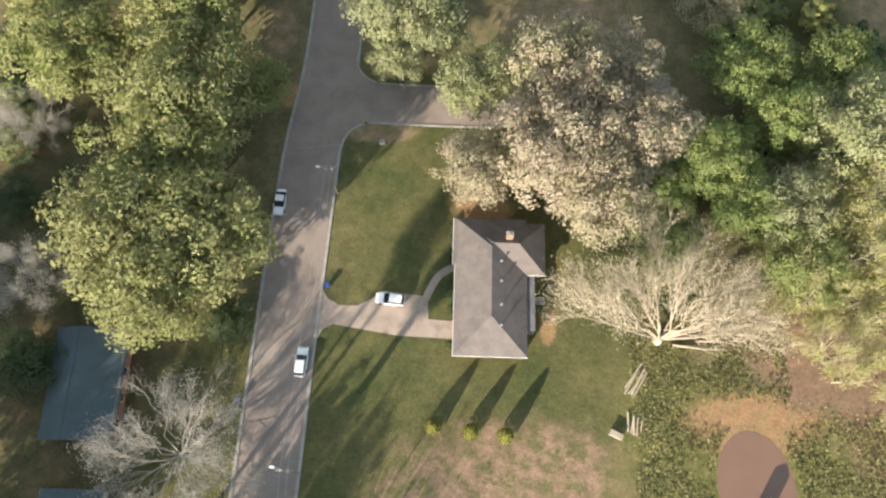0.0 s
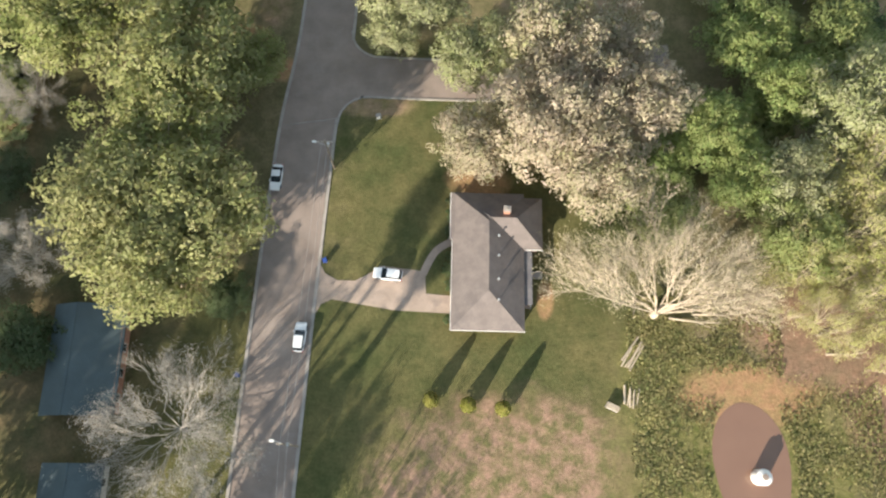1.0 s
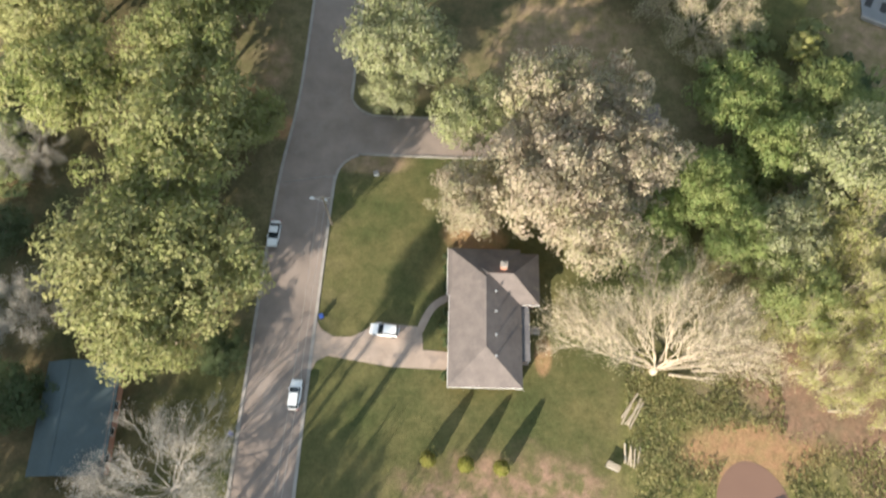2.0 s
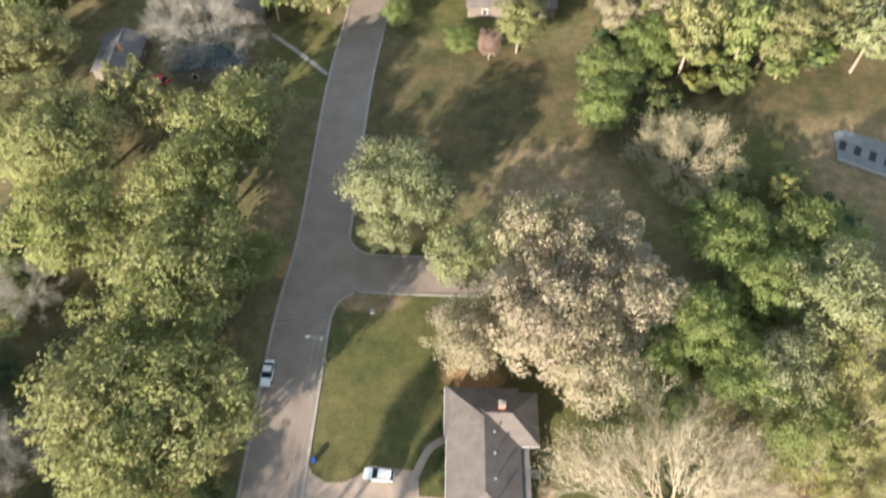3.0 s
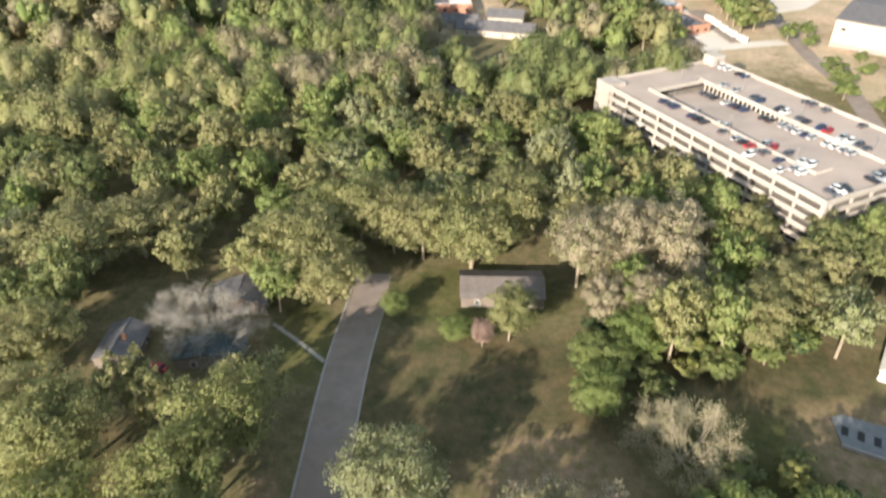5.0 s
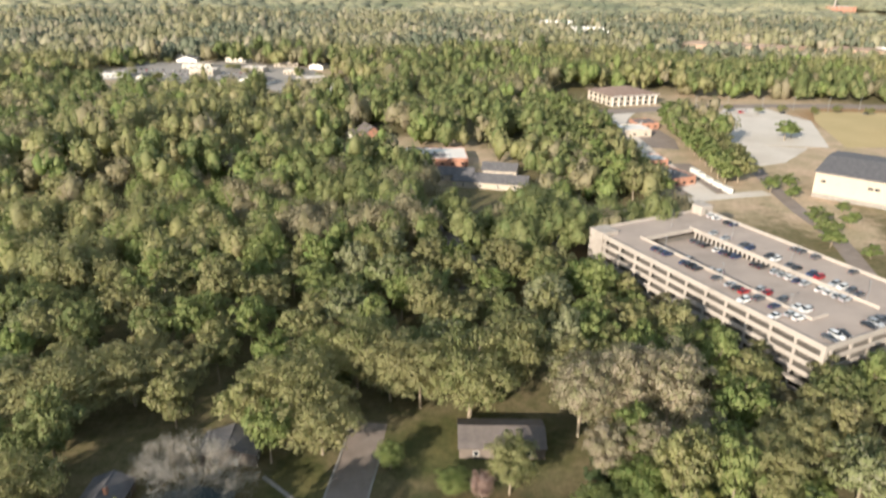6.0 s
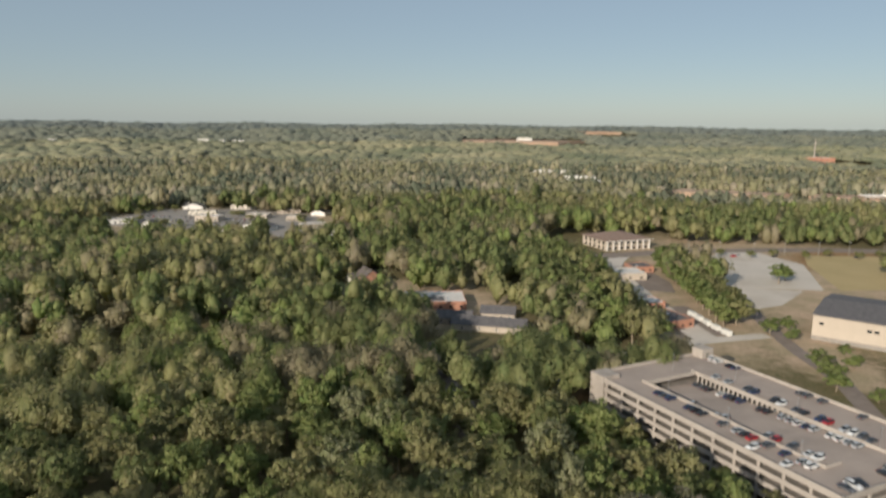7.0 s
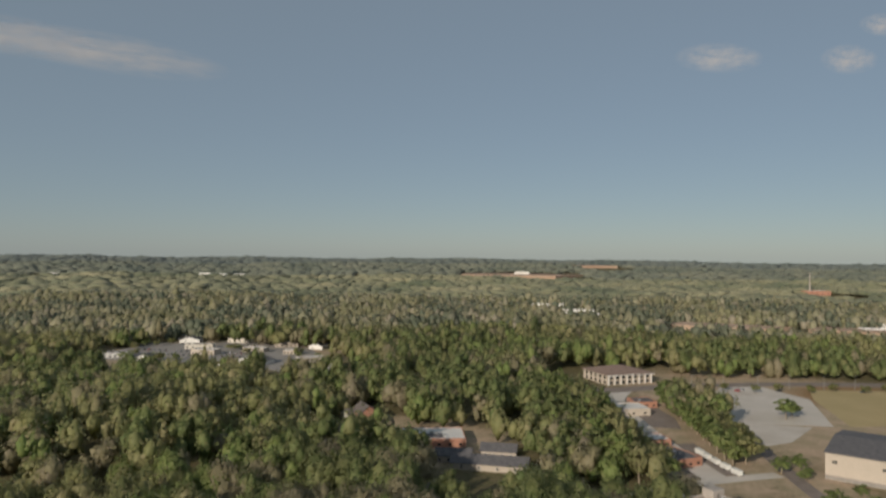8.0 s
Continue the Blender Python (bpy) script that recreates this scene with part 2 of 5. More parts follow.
def slab(points, z0, z1):
    """An upright prism on a plan outline."""
    bm = bmesh.new()
    lo = [bm.verts.new((x, y, z0)) for x, y in points]
    hi = [bm.verts.new((x, y, z1)) for x, y in points]
    bm.faces.new(hi); bm.faces.new(lo[::-1])
    for i in range(len(points)):
        j = (i + 1) % len(points)
        bm.faces.new((lo[i], lo[j], hi[j], hi[i]))
    bmesh.ops.recalc_face_normals(bm, faces=bm.faces)
    return bm


def spline(points, step=3.0):
    """A smooth line through points on the plan."""
    p = [Vector(q) for q in points]
    p = [p[0] * 2 - p[1]] + p + [p[-1] * 2 - p[-2]]
    out = []
    for a, b2, c, d in zip(p, p[1:], p[2:], p[3:]):
        n = max(2, int((c - b2).length / step))
        for i in range(n):
            t = i / n
            out.append(0.5 * (2 * b2 + (c - a) * t + (2 * a - 5 * b2 + 4 * c - d) * t * t + (3 * b2 - a - 3 * c + d) * t ** 3))
    return out + [p[-2]]


def ribbon(points, lo, hi, z0, z1, step=3.0):
    """A raised strip beside a line: from lo to hi metres to its right."""
    line = spline(points, step)
    bm, rows = bmesh.new(), []
    for i, p in enumerate(line):
        d = (line[min(i + 1, len(line) - 1)] - line[max(i - 1, 0)]).normalized()
        r = Vector((d.y, -d.x))
        a, b2 = p + r * lo, p + r * hi
        rows.append([bm.verts.new((*a, z0)), bm.verts.new((*a, z1)), bm.verts.new((*b2, z1)), bm.verts.new((*b2, z0))])
    for a, b2 in zip(rows, rows[1:]):
        for i in range(4):
            bm.faces.new((a[i], a[(i + 1) % 4], b2[(i + 1) % 4], b2[i]))
    bm.faces.new(rows[0]); bm.faces.new(rows[-1][::-1])
    bmesh.ops.recalc_face_normals(bm, faces=bm.faces)
    return bm


def tube(bm, a, b2, r0, r1, n=6):
    a, b2 = Vector(a), Vector(b2)
    q = (b2 - a).to_track_quat("Z", "Y")
    ra = [bm.verts.new(a + q @ Vector((r0 * math.cos(i * math.tau / n), r0 * math.sin(i * math.tau / n), 0))) for i in range(n)]
    rb = [bm.verts.new(b2 + q @ Vector((r1 * math.cos(i * math.tau / n), r1 * math.sin(i * math.tau / n), 0))) for i in range(n)]
    for i in range(n):
        bm.faces.new((ra[i], ra[(i + 1) % n], rb[(i + 1) % n], rb[i]))
    bm.faces.new(ra[::-1]); bm.faces.new(rb)
    return bm


def thing(name, m, label, category, group=""):
    e = new(name)
    e.empty_display_size = 0.5
    e.matrix_basis = m
    return tagged(e, label, category, group)


# ---- ground ----
def rise(x, y):
    """Height of the land: level near by but for a wooded knoll, low hills far out."""
    d = np.hypot(x, y)
    s = np.clip((d - 1500) / 3000, 0, 1)
    roll = 6 * np.sin(x * 0.0021 + 1) * np.cos(y * 0.0017) + 4 * np.sin(x * 0.0052 + y * 0.0031)
    knoll = 17 * np.clip(1 - ((x + 185) / 115) ** 2 - ((y - 380) / 150) ** 2, 0, 1) ** 2
    return knoll + (s * s * (3 - 2 * s)) * 62 + roll * np.clip((d - 900) / 600, 0, 1)


def build_ground():
    rr = np.concatenate([[0.0], np.geomspace(12, 4850, 70)])
    n = 120
    an = np.linspace(0, math.tau, n, endpoint=False)
    X, Y = rr[:, None] * np.sin(an), rr[:, None] * np.cos(an)
    Z = rise(X, Y)
    v = np.stack([X, Y, Z], -1).reshape(-1, 3)
    i, j = np.meshgrid(np.arange(len(rr) - 1), np.arange(n), indexing="ij")
    k = (j + 1) % n
    f = np.stack([i * n + j, i * n + k, (i + 1) * n + k, (i + 1) * n + j], -1).reshape(-1, 4)[n:]
    cap = v[n:2 * n]
    ob = indexed("ground", v, f[:, ::-1], GROUND, smooth=True)
    inner = slab([(x, y) for x, y, z in cap], -0.5, 0.0)
    part("ground_middle", inner, GROUND, ob)
    return tagged(ob, "grass, leaf litter and bare earth reaching the horizon", "ground", kind="structure")


build_ground()

# ---- roads and paving ----
STREET = [(-27.5, -60), (-26.0, 0), (-25.4, 23), (-24.3, 54), (-22.3, 74), (-21.2, 112), (-18.8, 138), (-18.0, 149)]
street = tagged(part("road", ribbon(STREET, -4.5, 4.5, -0.3, 0.02), ASPHALT), "worn grey asphalt residential street", "road", kind="structure")
tagged(part("kerb", ribbon(STREET[:4] + [(-24.0, 57)], 4.5, 5.0, -0.3, 0.14), KERB), "pale concrete kerb along the street", "kerb", kind="structure")
tagged(part("kerb", ribbon([(-22.4, 72.5)] + STREET[5:7], 4.5, 5.0, -0.3, 0.14), KERB), "pale concrete kerb along the street", "kerb", kind="structure")
tagged(part("kerb", ribbon(STREET[:8], -5.0, -4.5, -0.3, 0.14), KERB), "pale concrete kerb along the street", "kerb", kind="structure")


def arc(cx, cy, r, a0, a1, n=8):
    return [(cx + r * math.cos(radians(a0 + (a1 - a0) * i / n)), cy + r * math.sin(radians(a0 + (a1 - a0) * i / n))) for i in range(n + 1)]


tagged(part("side_road", slab([(-20, 56)] + arc(-14.2, 56, 5.2, 180, 90) + [(2, 61.0), (20, 61.5), (38, 66), (38, 73), (20, 69.5), (2, 68.6)]
            + arc(-12.6, 74.2, 5.4, 270, 180) + [(-19, 75)], -0.3, 0.03), ASPHALT), "grey asphalt side street in dappled shade", "road", kind="structure")
tagged(part("kerb", ribbon(arc(-14.2, 56, 5.2, 180, 90) + [(2, 61.0), (20, 61.5)], 0.0, 0.35, -0.3, 0.15, 1.0), KERB), "pale concrete kerb round the corner", "kerb", kind="structure")
tagged(part("kerb", ribbon(arc(-12.6, 74.2, 5.4, 180, 270) + [(2, 68.6), (20, 69.5)], -0.35, 0.0, -0.3, 0.15, 1.0), KERB), "pale concrete kerb round the corner", "kerb", kind="structure")
tagged(part("driveway", slab([(-20.6, 31.5), (-19.3, 29.4), (-17.3, 28.3), (-14.5, 28.3), (-12.2, 29.6), (-10.6, 30.9), (-4.0, 30.2), (-3.4, 29.4), (-3.2, 26.5),
            (1.6, 26.2), (1.6, 23.4), (-8, 23.7), (-14, 24.6), (-18, 25.2), (-19.6, 24.4), (-21.0, 21.5)], -0.3, 0.05), CONCRETE),
       "pinkish concrete driveway with tree shadows", "driveway", kind="structure")
tagged(part("front_path", ribbon([(-3.8, 29.6), (-3.0, 31.5), (-1.8, 33.6), (0.2, 35.0), (1.6, 35.3)], -0.6, 0.6, -0.3, 0.06, 0.6), CONCRETE),
       "narrow curved concrete path to the house", "path", kind="structure")
tagged(part("garden_path", ribbon([(-26.3, 115.6), (-33, 122), (-40.1, 128.2)], -0.5, 0.5, -0.3, 0.08), KERB), "pale concrete path from the street to a house", "path", kind="structure")

# pond
WATER, wnt, wb = material("muddy_water", 0.12)
wnt.links.new(mix_out(wnt, noise_out(wnt, place_out(wnt), 0.3), (0.15, 0.085, 0.06), (0.19, 0.11, 0.075)), wb.inputs["Base Color"])
pond_line = [(45.6 + 5.6 * math.cos(a) * (1 + 0.05 * math.sin(3 * a)) - 0.06 * 7 * math.sin(a), 1.4 + 10.0 * math.sin(a) * (1 + 0.04 * math.cos(2 * a))) for a in np.linspace(0, math.tau, 48, endpoint=False)]
tagged(part("water", slab(pond_line, -0.4, 0.02), WATER), "muddy brown pond with a bare bank", "pond", kind="structure")


# ---- trees ----
def unit(n, rng):
    v = rng.normal(size=(n, 3))
    return v / np.linalg.norm(v, axis=1, keepdims=True)


def sprigs(centres, normals, size, rng, droop=0.25):
    """Slim three-cornered leaf sprigs, cheaper and finer than the sprays."""
    n = len(centres)
    nn = normals + rng.normal(size=(n, 3)) * 0.42
    nn /= np.linalg.norm(nn, axis=1, keepdims=True)
    t = np.cross(nn, unit(n, rng)); t /= np.linalg.norm(t, axis=1, keepdims=True) + 1e-9
    b = np.cross(nn, t)
    s = size * rng.uniform(0.55, 1.4, (n, 1))
    w = s * rng.uniform(0.4, 0.7, (n, 1))
    tip = centres + t * s - np.array([0, 0, 1]) * s * droop
    root = centres - t * s
    return np.stack([root - b * w, tip, root + b * w], 1)


def soften(ob, normals):
    """Leaves take the shading direction of the bough that they sit on."""
    n = np.repeat(normals / (np.linalg.norm(normals, axis=1, keepdims=True) + 1e-9), ob.data.polygons[0].loop_total, axis=0)
    ob.data.normals_split_custom_set(n.astype(np.float32))
    return ob


def leaf_cards(centres, normals, size, rng, droop=0.35):
    """Small bent leaf sprays at the given places, facing roughly along normals."""
    n = len(centres)
    nn = normals + rng.normal(size=(n, 3)) * 0.42
    nn /= np.linalg.norm(nn, axis=1, keepdims=True)
    t = np.cross(nn, unit(n, rng)); t /= np.linalg.norm(t, axis=1, keepdims=True) + 1e-9
    b = np.cross(nn, t)
    s = size * rng.uniform(0.55, 1.3, (n, 1))
    w = s * rng.uniform(0.4, 0.75, (n, 1))
    tip = centres + t * s - np.array([0, 0, 1]) * s * droop
    root = centres - t * s
    return np.stack([root, centres - b * w, tip, centres + b * w], 1)


def crown_points(rng, radius, height, base, lobes, count, flat=0.75):
    """Places on the outside of many overlapping boughs, with gaps between them."""
    mid, half = (height + base) / 2, (height - base) / 2
    d = unit(lobes, rng)
    d[:, 2] = d[:, 2] * 0.9 + 0.12
    k = rng.uniform(0.28, 0.97, (lobes, 1))
    c = d * k * np.array([radius, radius, half]) + np.array([0, 0, mid])
    r = rng.uniform(0.10, 0.27, lobes) * radius
    which = rng.choice(lobes, count * 2, p=r ** 2 / (r ** 2).sum())
    u = unit(count * 2, rng)
    u[:, 2] = np.where(u[:, 2] < -0.3, -u[:, 2] * 0.6, u[:, 2])
    p = c[which] + u * r[which][:, None] * np.array([1, 1, flat]) * rng.uniform(0.55, 1.12, (count * 2, 1))
    keep = np.ones(len(p), bool)
    for i in range(lobes):
        q = (p - c[i]) / np.array([1, 1, flat])
        keep &= ~((np.linalg.norm(q, axis=1) < r[i] * 0.45) & (which != i))
    return p[keep][:count], u[keep][:count], c, r


def limb_mesh(rng, height, spread, ends, trunk_r, sides=6):
    bm = bmesh.new()
    fork = Vector((rng.normal() * 0.25, rng.normal() * 0.25, height * 0.33))
    tube(bm, (0, 0, -0.3), fork, trunk_r, trunk_r * 0.72, 8)
    top = fork + Vector((rng.normal() * 0.5, rng.normal() * 0.5, height * 0.3))
    tube(bm, fork, top, trunk_r * 0.7, trunk_r * 0.35, 7)
    for e in ends:
        e = Vector(e)
        start = fork.lerp(top, float(rng.uniform(0, 0.9)))
        mid = start.lerp(e, 0.5) + Vector((0, 0, -0.06 * (e - start).length))
        tube(bm, start, mid, trunk_r * 0.32, trunk_r * 0.18, 5)
        tube(bm, mid, e, trunk_r * 0.18, trunk_r * 0.05, 4)
    return bm


HALL = {}


def leafy_meshes(k, cards, size, lobes, radius=8.0, height=16.0, base=2.4):
    """Trunk and crown meshes of one growth form; made once."""
    key = (k, cards)
    if key not in HALL:
        rng = np.random.default_rng(100 + k * 7 + cards)
        p, u, c, r = crown_points(rng, radius, height, base, lobes, cards)
        q = sprigs(p, u, size, rng)
        tmp = soften(soup("crown", q, 3, LEAF["olive"]), u * 0.4 + (p - np.array([0, 0, height * 0.4])) / radius * 0.75 + np.array([0, 0, 0.3]) + rng.normal(size=p.shape) * 0.4)
        crown_mesh = tmp.data
        bpy.data.objects.remove(tmp)
        tmp = part("trunk", limb_mesh(rng, height, radius, c[: (14 if cards > 3000 else 4)], 0.38), BARK)
        HALL[key] = (tmp.data, crown_mesh)
        bpy.data.objects.remove(tmp)
    return HALL[key]


def leafy_tree(name, x, y, radius, height, leaf, k, cards, size, lobes, label, group, bark=BARK, z=0.0):
    trunk_mesh, crown_mesh = leafy_meshes(k, cards, size, lobes)
    s, sz = radius / 8.0, height / 16.0
    e = thing(name, pose(x, y, z, 0, 0, (x * 37 + y * 53) % 360) @ Matrix.Diagonal((s, s, sz, 1)), label, "tree", group)
    for n, mesh, mat in (("trunk", trunk_mesh, bark), ("crown", crown_mesh, LEAF[leaf])):
        o = new(n, mesh)
        o.parent = e
        o.material_slots[0].link = "OBJECT"
        o.material_slots[0].material = mat
    return e


def twig_meshes(k, radius=8.0, height=16.0, buds=11000):
    """A bare, forking tree: limbs that split again and again, fine twigs, sparse buds."""
    key = ("bare", k)
    if key in HALL:
        return HALL[key]
    rng = np.random.default_rng(500 + k)
    bm, twigs, tips = bmesh.new(), [], []
    lean_to = Vector((0.01, 0.07, 0.05)) if k == 5 else Vector((0, 0, 0.06))

    def grow(a, d, length, r, level):
        b2 = a + d * length
        if level < 3:
            mid = a.lerp(b2, 0.5) + Vector(rng.normal(size=3)) * length * 0.07
            n = 7 if level == 0 else 4
            n = n if level < 2 else 3
            tube(bm, a, mid, r, r * 0.8, n)
            tube(bm, mid, b2, r * 0.8, r * 0.6, n)
        else:
            side = d.cross(Vector(rng.normal(size=3))).normalized() * max(r * 0.8, 0.02)
            twigs.extend([a - side, a + side, b2])
            tips.append(b2)
            for i in range(4):
                p = a.lerp(b2, float(rng.uniform(0.2, 0.8)))
                e2 = p + (d + Vector(rng.normal(size=3)) * 0.6).normalized() * length * 0.6
                twigs.extend([p - side * 0.6, p + side * 0.6, e2])
                tips.append(e2)
            return
        kids = (5, 5, 6)[level]
        for i in range(kids):
            spread = (0.42, 0.50, 0.60)[level]
            v = Vector(rng.normal(size=3))
            v = (v - d * v.dot(d)).normalized()
            turn = spread * rng.uniform(0.4, 1.25)
            nd = d * math.cos(turn) + v * math.sin(turn)
            nd += lean_to
            t = 1.0 if i == 0 else rng.uniform(0.4, 1.0)
            grow(a.lerp(b2, float(t)), nd.normalized(), length * rng.uniform(0.55, 0.74), r * 0.55, level + 1)

    for i in range(14):
        a, lean = i * math.tau * 0.382 + rng.uniform(-0.2, 0.2), 0.15 + 1.1 * math.sqrt((i + 0.5) / 14)
        north = math.sin(a) * math.sin(lean)
        if k == 5 and north < 0:
            north *= -0.3
        grow(Vector((0, 0, 1.3)), Vector((math.cos(a) * math.sin(lean), north, math.cos(lean))).normalized(), 5.6, 0.085, 0)
    tube(bm, (0, 0, -0.3), (0, 0, 1.9), 0.42, 0.27, 9)
    tmp = part("trunk", bm, PALE_BARK)
    trunk_mesh = tmp.data
    bpy.data.objects.remove(tmp)
    tw = np.array([tuple(v) for v in twigs])
    tmp = soup("twig_crown", tw, 3, PALE_BARK)
    twig_mesh = tmp.data
    bpy.data.objects.remove(tmp)
    tp = np.array([tuple(v) for v in tips])
    pick = tp[rng.integers(0, len(tp), buds)] + rng.normal(size=(buds, 3)) * 0.3
    q = leaf_cards(pick, unit(buds, rng), {1: 0.15, 2: 0.19, 3: 0.19, 5: 0.085}.get(k, 0.11), rng)
    tmp = soup("bud_crown", q, 4, LEAF["bud"])
    HALL[key] = (trunk_mesh, twig_mesh, tmp.data, float(np.percentile(np.hypot(tp[:, 0], tp[:, 1]), 92)), float(tp[:, 2].max()))
    bpy.data.objects.remove(tmp)
    return HALL[key]


def bare_tree(name, x, y, radius, height, k, bark, bud, label, group, limbs_only=False):
    trunk_mesh, twig_mesh, bud_mesh, r0, h0 = twig_meshes(k)
    s = radius / r0
    e = thing(name, pose(x, y, 0, 0, 0, 0 if k == 5 else (x * 41 + y * 29) % 360) @ Matrix.Diagonal((s, s, height / h0, 1)), label, "tree", group)
    for n, mesh, mat in (("trunk", trunk_mesh, bark), ("twig_crown", twig_mesh, bark), ("bud_crown", bud_mesh, LEAF[bud]))[: 1 if limbs_only else 3]:
        o = new(n, mesh)
        o.parent = e
        o.material_slots[0].link = "OBJECT"
        o.material_slots[0].material = mat
    return e


STREET_TREES = [(-69.1, 83.2, 10.4, 20), (-61.9, 67.3, 8.9, 20), (-39.3, 87.9, 9.0, 21), (-43.8, 74.0, 9.0, 21), (-41.8, 57.5, 11.1, 22),
    (-43.5, 44.5, 10.1, 22), (-46.9, 33.9, 10.0, 22), (-36.1, 35.1, 9.7, 21), (-41.8, 26.9, 7.9, 20), (-33.3, 63.2, 5.7, 13)]
BUDDING_TREES = [(15.4, 64.2, 7.7, 22), (24.3, 61.2, 8.5, 22), (28.1, 53.3, 8.3, 21), (14.8, 49.8, 9.5, 22),
    (22.2, 43.9, 8.0, 20), (18.2, 53.1, 8.2, 24), (3.7, 48.7, 6.6, 15)]
PALE_TREES = [(-8.2, 76.9, 9.5, 18), (3.7, 64.9, 7.1, 14), (-9.9, 69.8, 4.9, 11), (61.9, 54.9, 8.2, 22),
    (51.8, 43.4, 7.0, 16)]
GREEN_TREES = [(40.5, 51.6, 6.4, 15), (47.4, 69.0, 7.2, 15), (32.4, 47.3, 5.3, 12), (45.5, 43.2, 6.1, 14), (33.6, 39.3, 6.1, 10), (64.9, 68.3, 7.2, 15),
    (30.9, 100.6, 6.0, 12), (53.8, 59.6, 6.5, 14), (52.8, 34.2, 6.6, 15), (33.5, 111.0, 6.5, 12), (42.7, 118.8, 6.5, 13), (-11.5, 131.5, 3.6, 7), (3.0, 125.0, 4.4, 4.5)]
ROAD_END_TREES = [(-34.3, 148.9, 12.0, 20), (-28.0, 136.4, 10.2, 18), (-13.5, 158.5, 9.0, 20), (-23.0, 165.0, 10.0, 21), (15.2, 123.4, 5.6, 16), (7.3, 152.2, 12.1, 23), (18.2, 163.7, 11.2, 23), (-5.5, 155.8, 8.8, 19), (68.5, 120.3, 7.7, 19),
    (79.9, 130.8, 7.8, 19), (-93.4, 146.0, 15.4, 19), (-79.9, 155.1, 10.2, 18), (-86.0, 112.0, 10.0, 17), (-75.9, 89.2, 10.5, 19)]
DARK_TREES = [(-33.5, 24.8, 4.1, 5), (-71.1, 43.5, 4.6, 6), (-62.8, 17.1, 5.8, 7)]
for rows, leaf, name, label, group in (
        (STREET_TREES, "olive", "street_tree", "broad oak in fresh olive-green spring leaf beside the street", "trees along the street"),
        (BUDDING_TREES, "blossom", "oak_tree", "large oak with beige and pinkish new leaves behind the house", "oaks behind the house"),
        (PALE_TREES, "pale", "young_tree", "pale yellow-green tree with thin spring leaves", "thin-leaved trees"),
        (GREEN_TREES, "green", "yard_tree", "bright green leafy tree at the wood's edge", "green trees at the wood's edge"),
        (ROAD_END_TREES, "wood", "shade_tree", "tall olive-green shade tree among houses", "shade trees by the road's end"),
        (DARK_TREES, "dark", "evergreen_shrub", "dense dark green evergreen", "evergreens")):
    for i, (x, y, r, h) in enumerate(rows):
        leafy_tree(name, x, y, r * (1.12 if leaf == "olive" else 1.04), h, leaf, i % 4, 15500, 0.235, 190, label, group, PALE_BARK if leaf == "pale" else BARK)
for x, y, r, h in ((33.9, 144.2, 8.5, 24), (44.4, 146.0, 8.3, 25), (56.2, 146.3, 9.9, 25), (37.1, 127.3, 5.8, 17), (46.8, 127.5, 6.4, 17), (59.0, 132.0, 5.9, 17)):
    leafy_tree("oak_tree", x, y, r, h, "blossom", int(x) % 4, 15500, 0.235, 190, "tall oak in beige new leaf beyond the field", "oaks beyond the field", PALE_BARK)
leafy_tree("cherry_tree", 9.0, 121.0, 2.9, 8, "pink", 2, 15500, 0.235, 190, "small tree covered in pale pink blossom", "")
for k, (x, y, r, h) in enumerate(((32.4, 24.0, 17.0, 19), (45.2, 88.5, 10.8, 15))):
    bare_tree("bare_tree", x, y, r, h, (5, 1)[k], PALE_BARK, "bud", "spreading beige tree just coming into bud", "trees in bud")
for k, (x, y, r, h) in enumerate(((-38.3, 4.8, 12.0, 13), (-64.9, 30.0, 6.4, 12), (-70.4, 58.5, 6.6, 11), (-52.7, 122.0, 12.0, 13), (-62.3, 127.5, 6.5, 11))):
    bare_tree("bare_tree", x, y, r, h, k % 2, GREY_BARK, "greybud", "leafless grey tree with fine twigs", "bare grey trees")


for k, (x, y, r, h) in enumerate(((56.5, 22.7, 5.5, 16), (53.0, 31.5, 6.0, 17), (60.5, 36.5, 8.0, 19), (66.0, 44.0, 8.0, 20), (66.5, 28.0, 8.0, 19), (67.5, 15.0, 6.0, 16), (57.5, 43.0, 7.0, 17))):
    bare_tree("young_tree", x, y, r, h, 2 + k % 2, PALE_BARK, "yellow", "thin yellow-green tree with pale limbs on bare earth", "thin-leaved trees")


# ---- woods ----
OPEN = [  # clear ground: centre, half sizes on the plan, turned by degrees
    (-23, 60, 7, 88, 0), (8, 104, 32, 20, 0), (10, 140, 26, 9, 0), (-5, 30, 50, 62, 0), (-52, 117, 30, 13, 0), (76, 90, 26, 22, 0),
    (95.5, 213.0, 37, 50, 26.9), (180, 330, 34, 90, 20), (152, 285, 42, 75, 0), (250, 500, 66, 120, 0), (310, 560, 90, 60, 0), (230, 365, 50, 60, 0), (150, 585, 60, 70, 0),
    (131, 430, 21, 85, 0), (2, 398, 32, 34, 5), (-58, 418, 24, 34, -20), (20, 332, 26, 36, 0), (-50, 430, 24, 48, -20), (-245, 712, 122, 100, -22), (-125, 630, 55, 75, -35), (95, 320, 45, 14, 28), (6, 262, 9, 16, 0),
    (310, 2740, 250, 200, 0), (730, 3280, 110, 240, 0), (425, 1010, 105, 90, -18), (580, 960, 80, 80, -20), (265, 1290, 60, 80, 0), (240, 1480, 70, 75, 0), (1025, 1840, 70, 110, 0), (-820, 2470, 90, 90, 0), (-1270, 2230, 50, 90, 0), (660, 960, 40, 70, 0)]


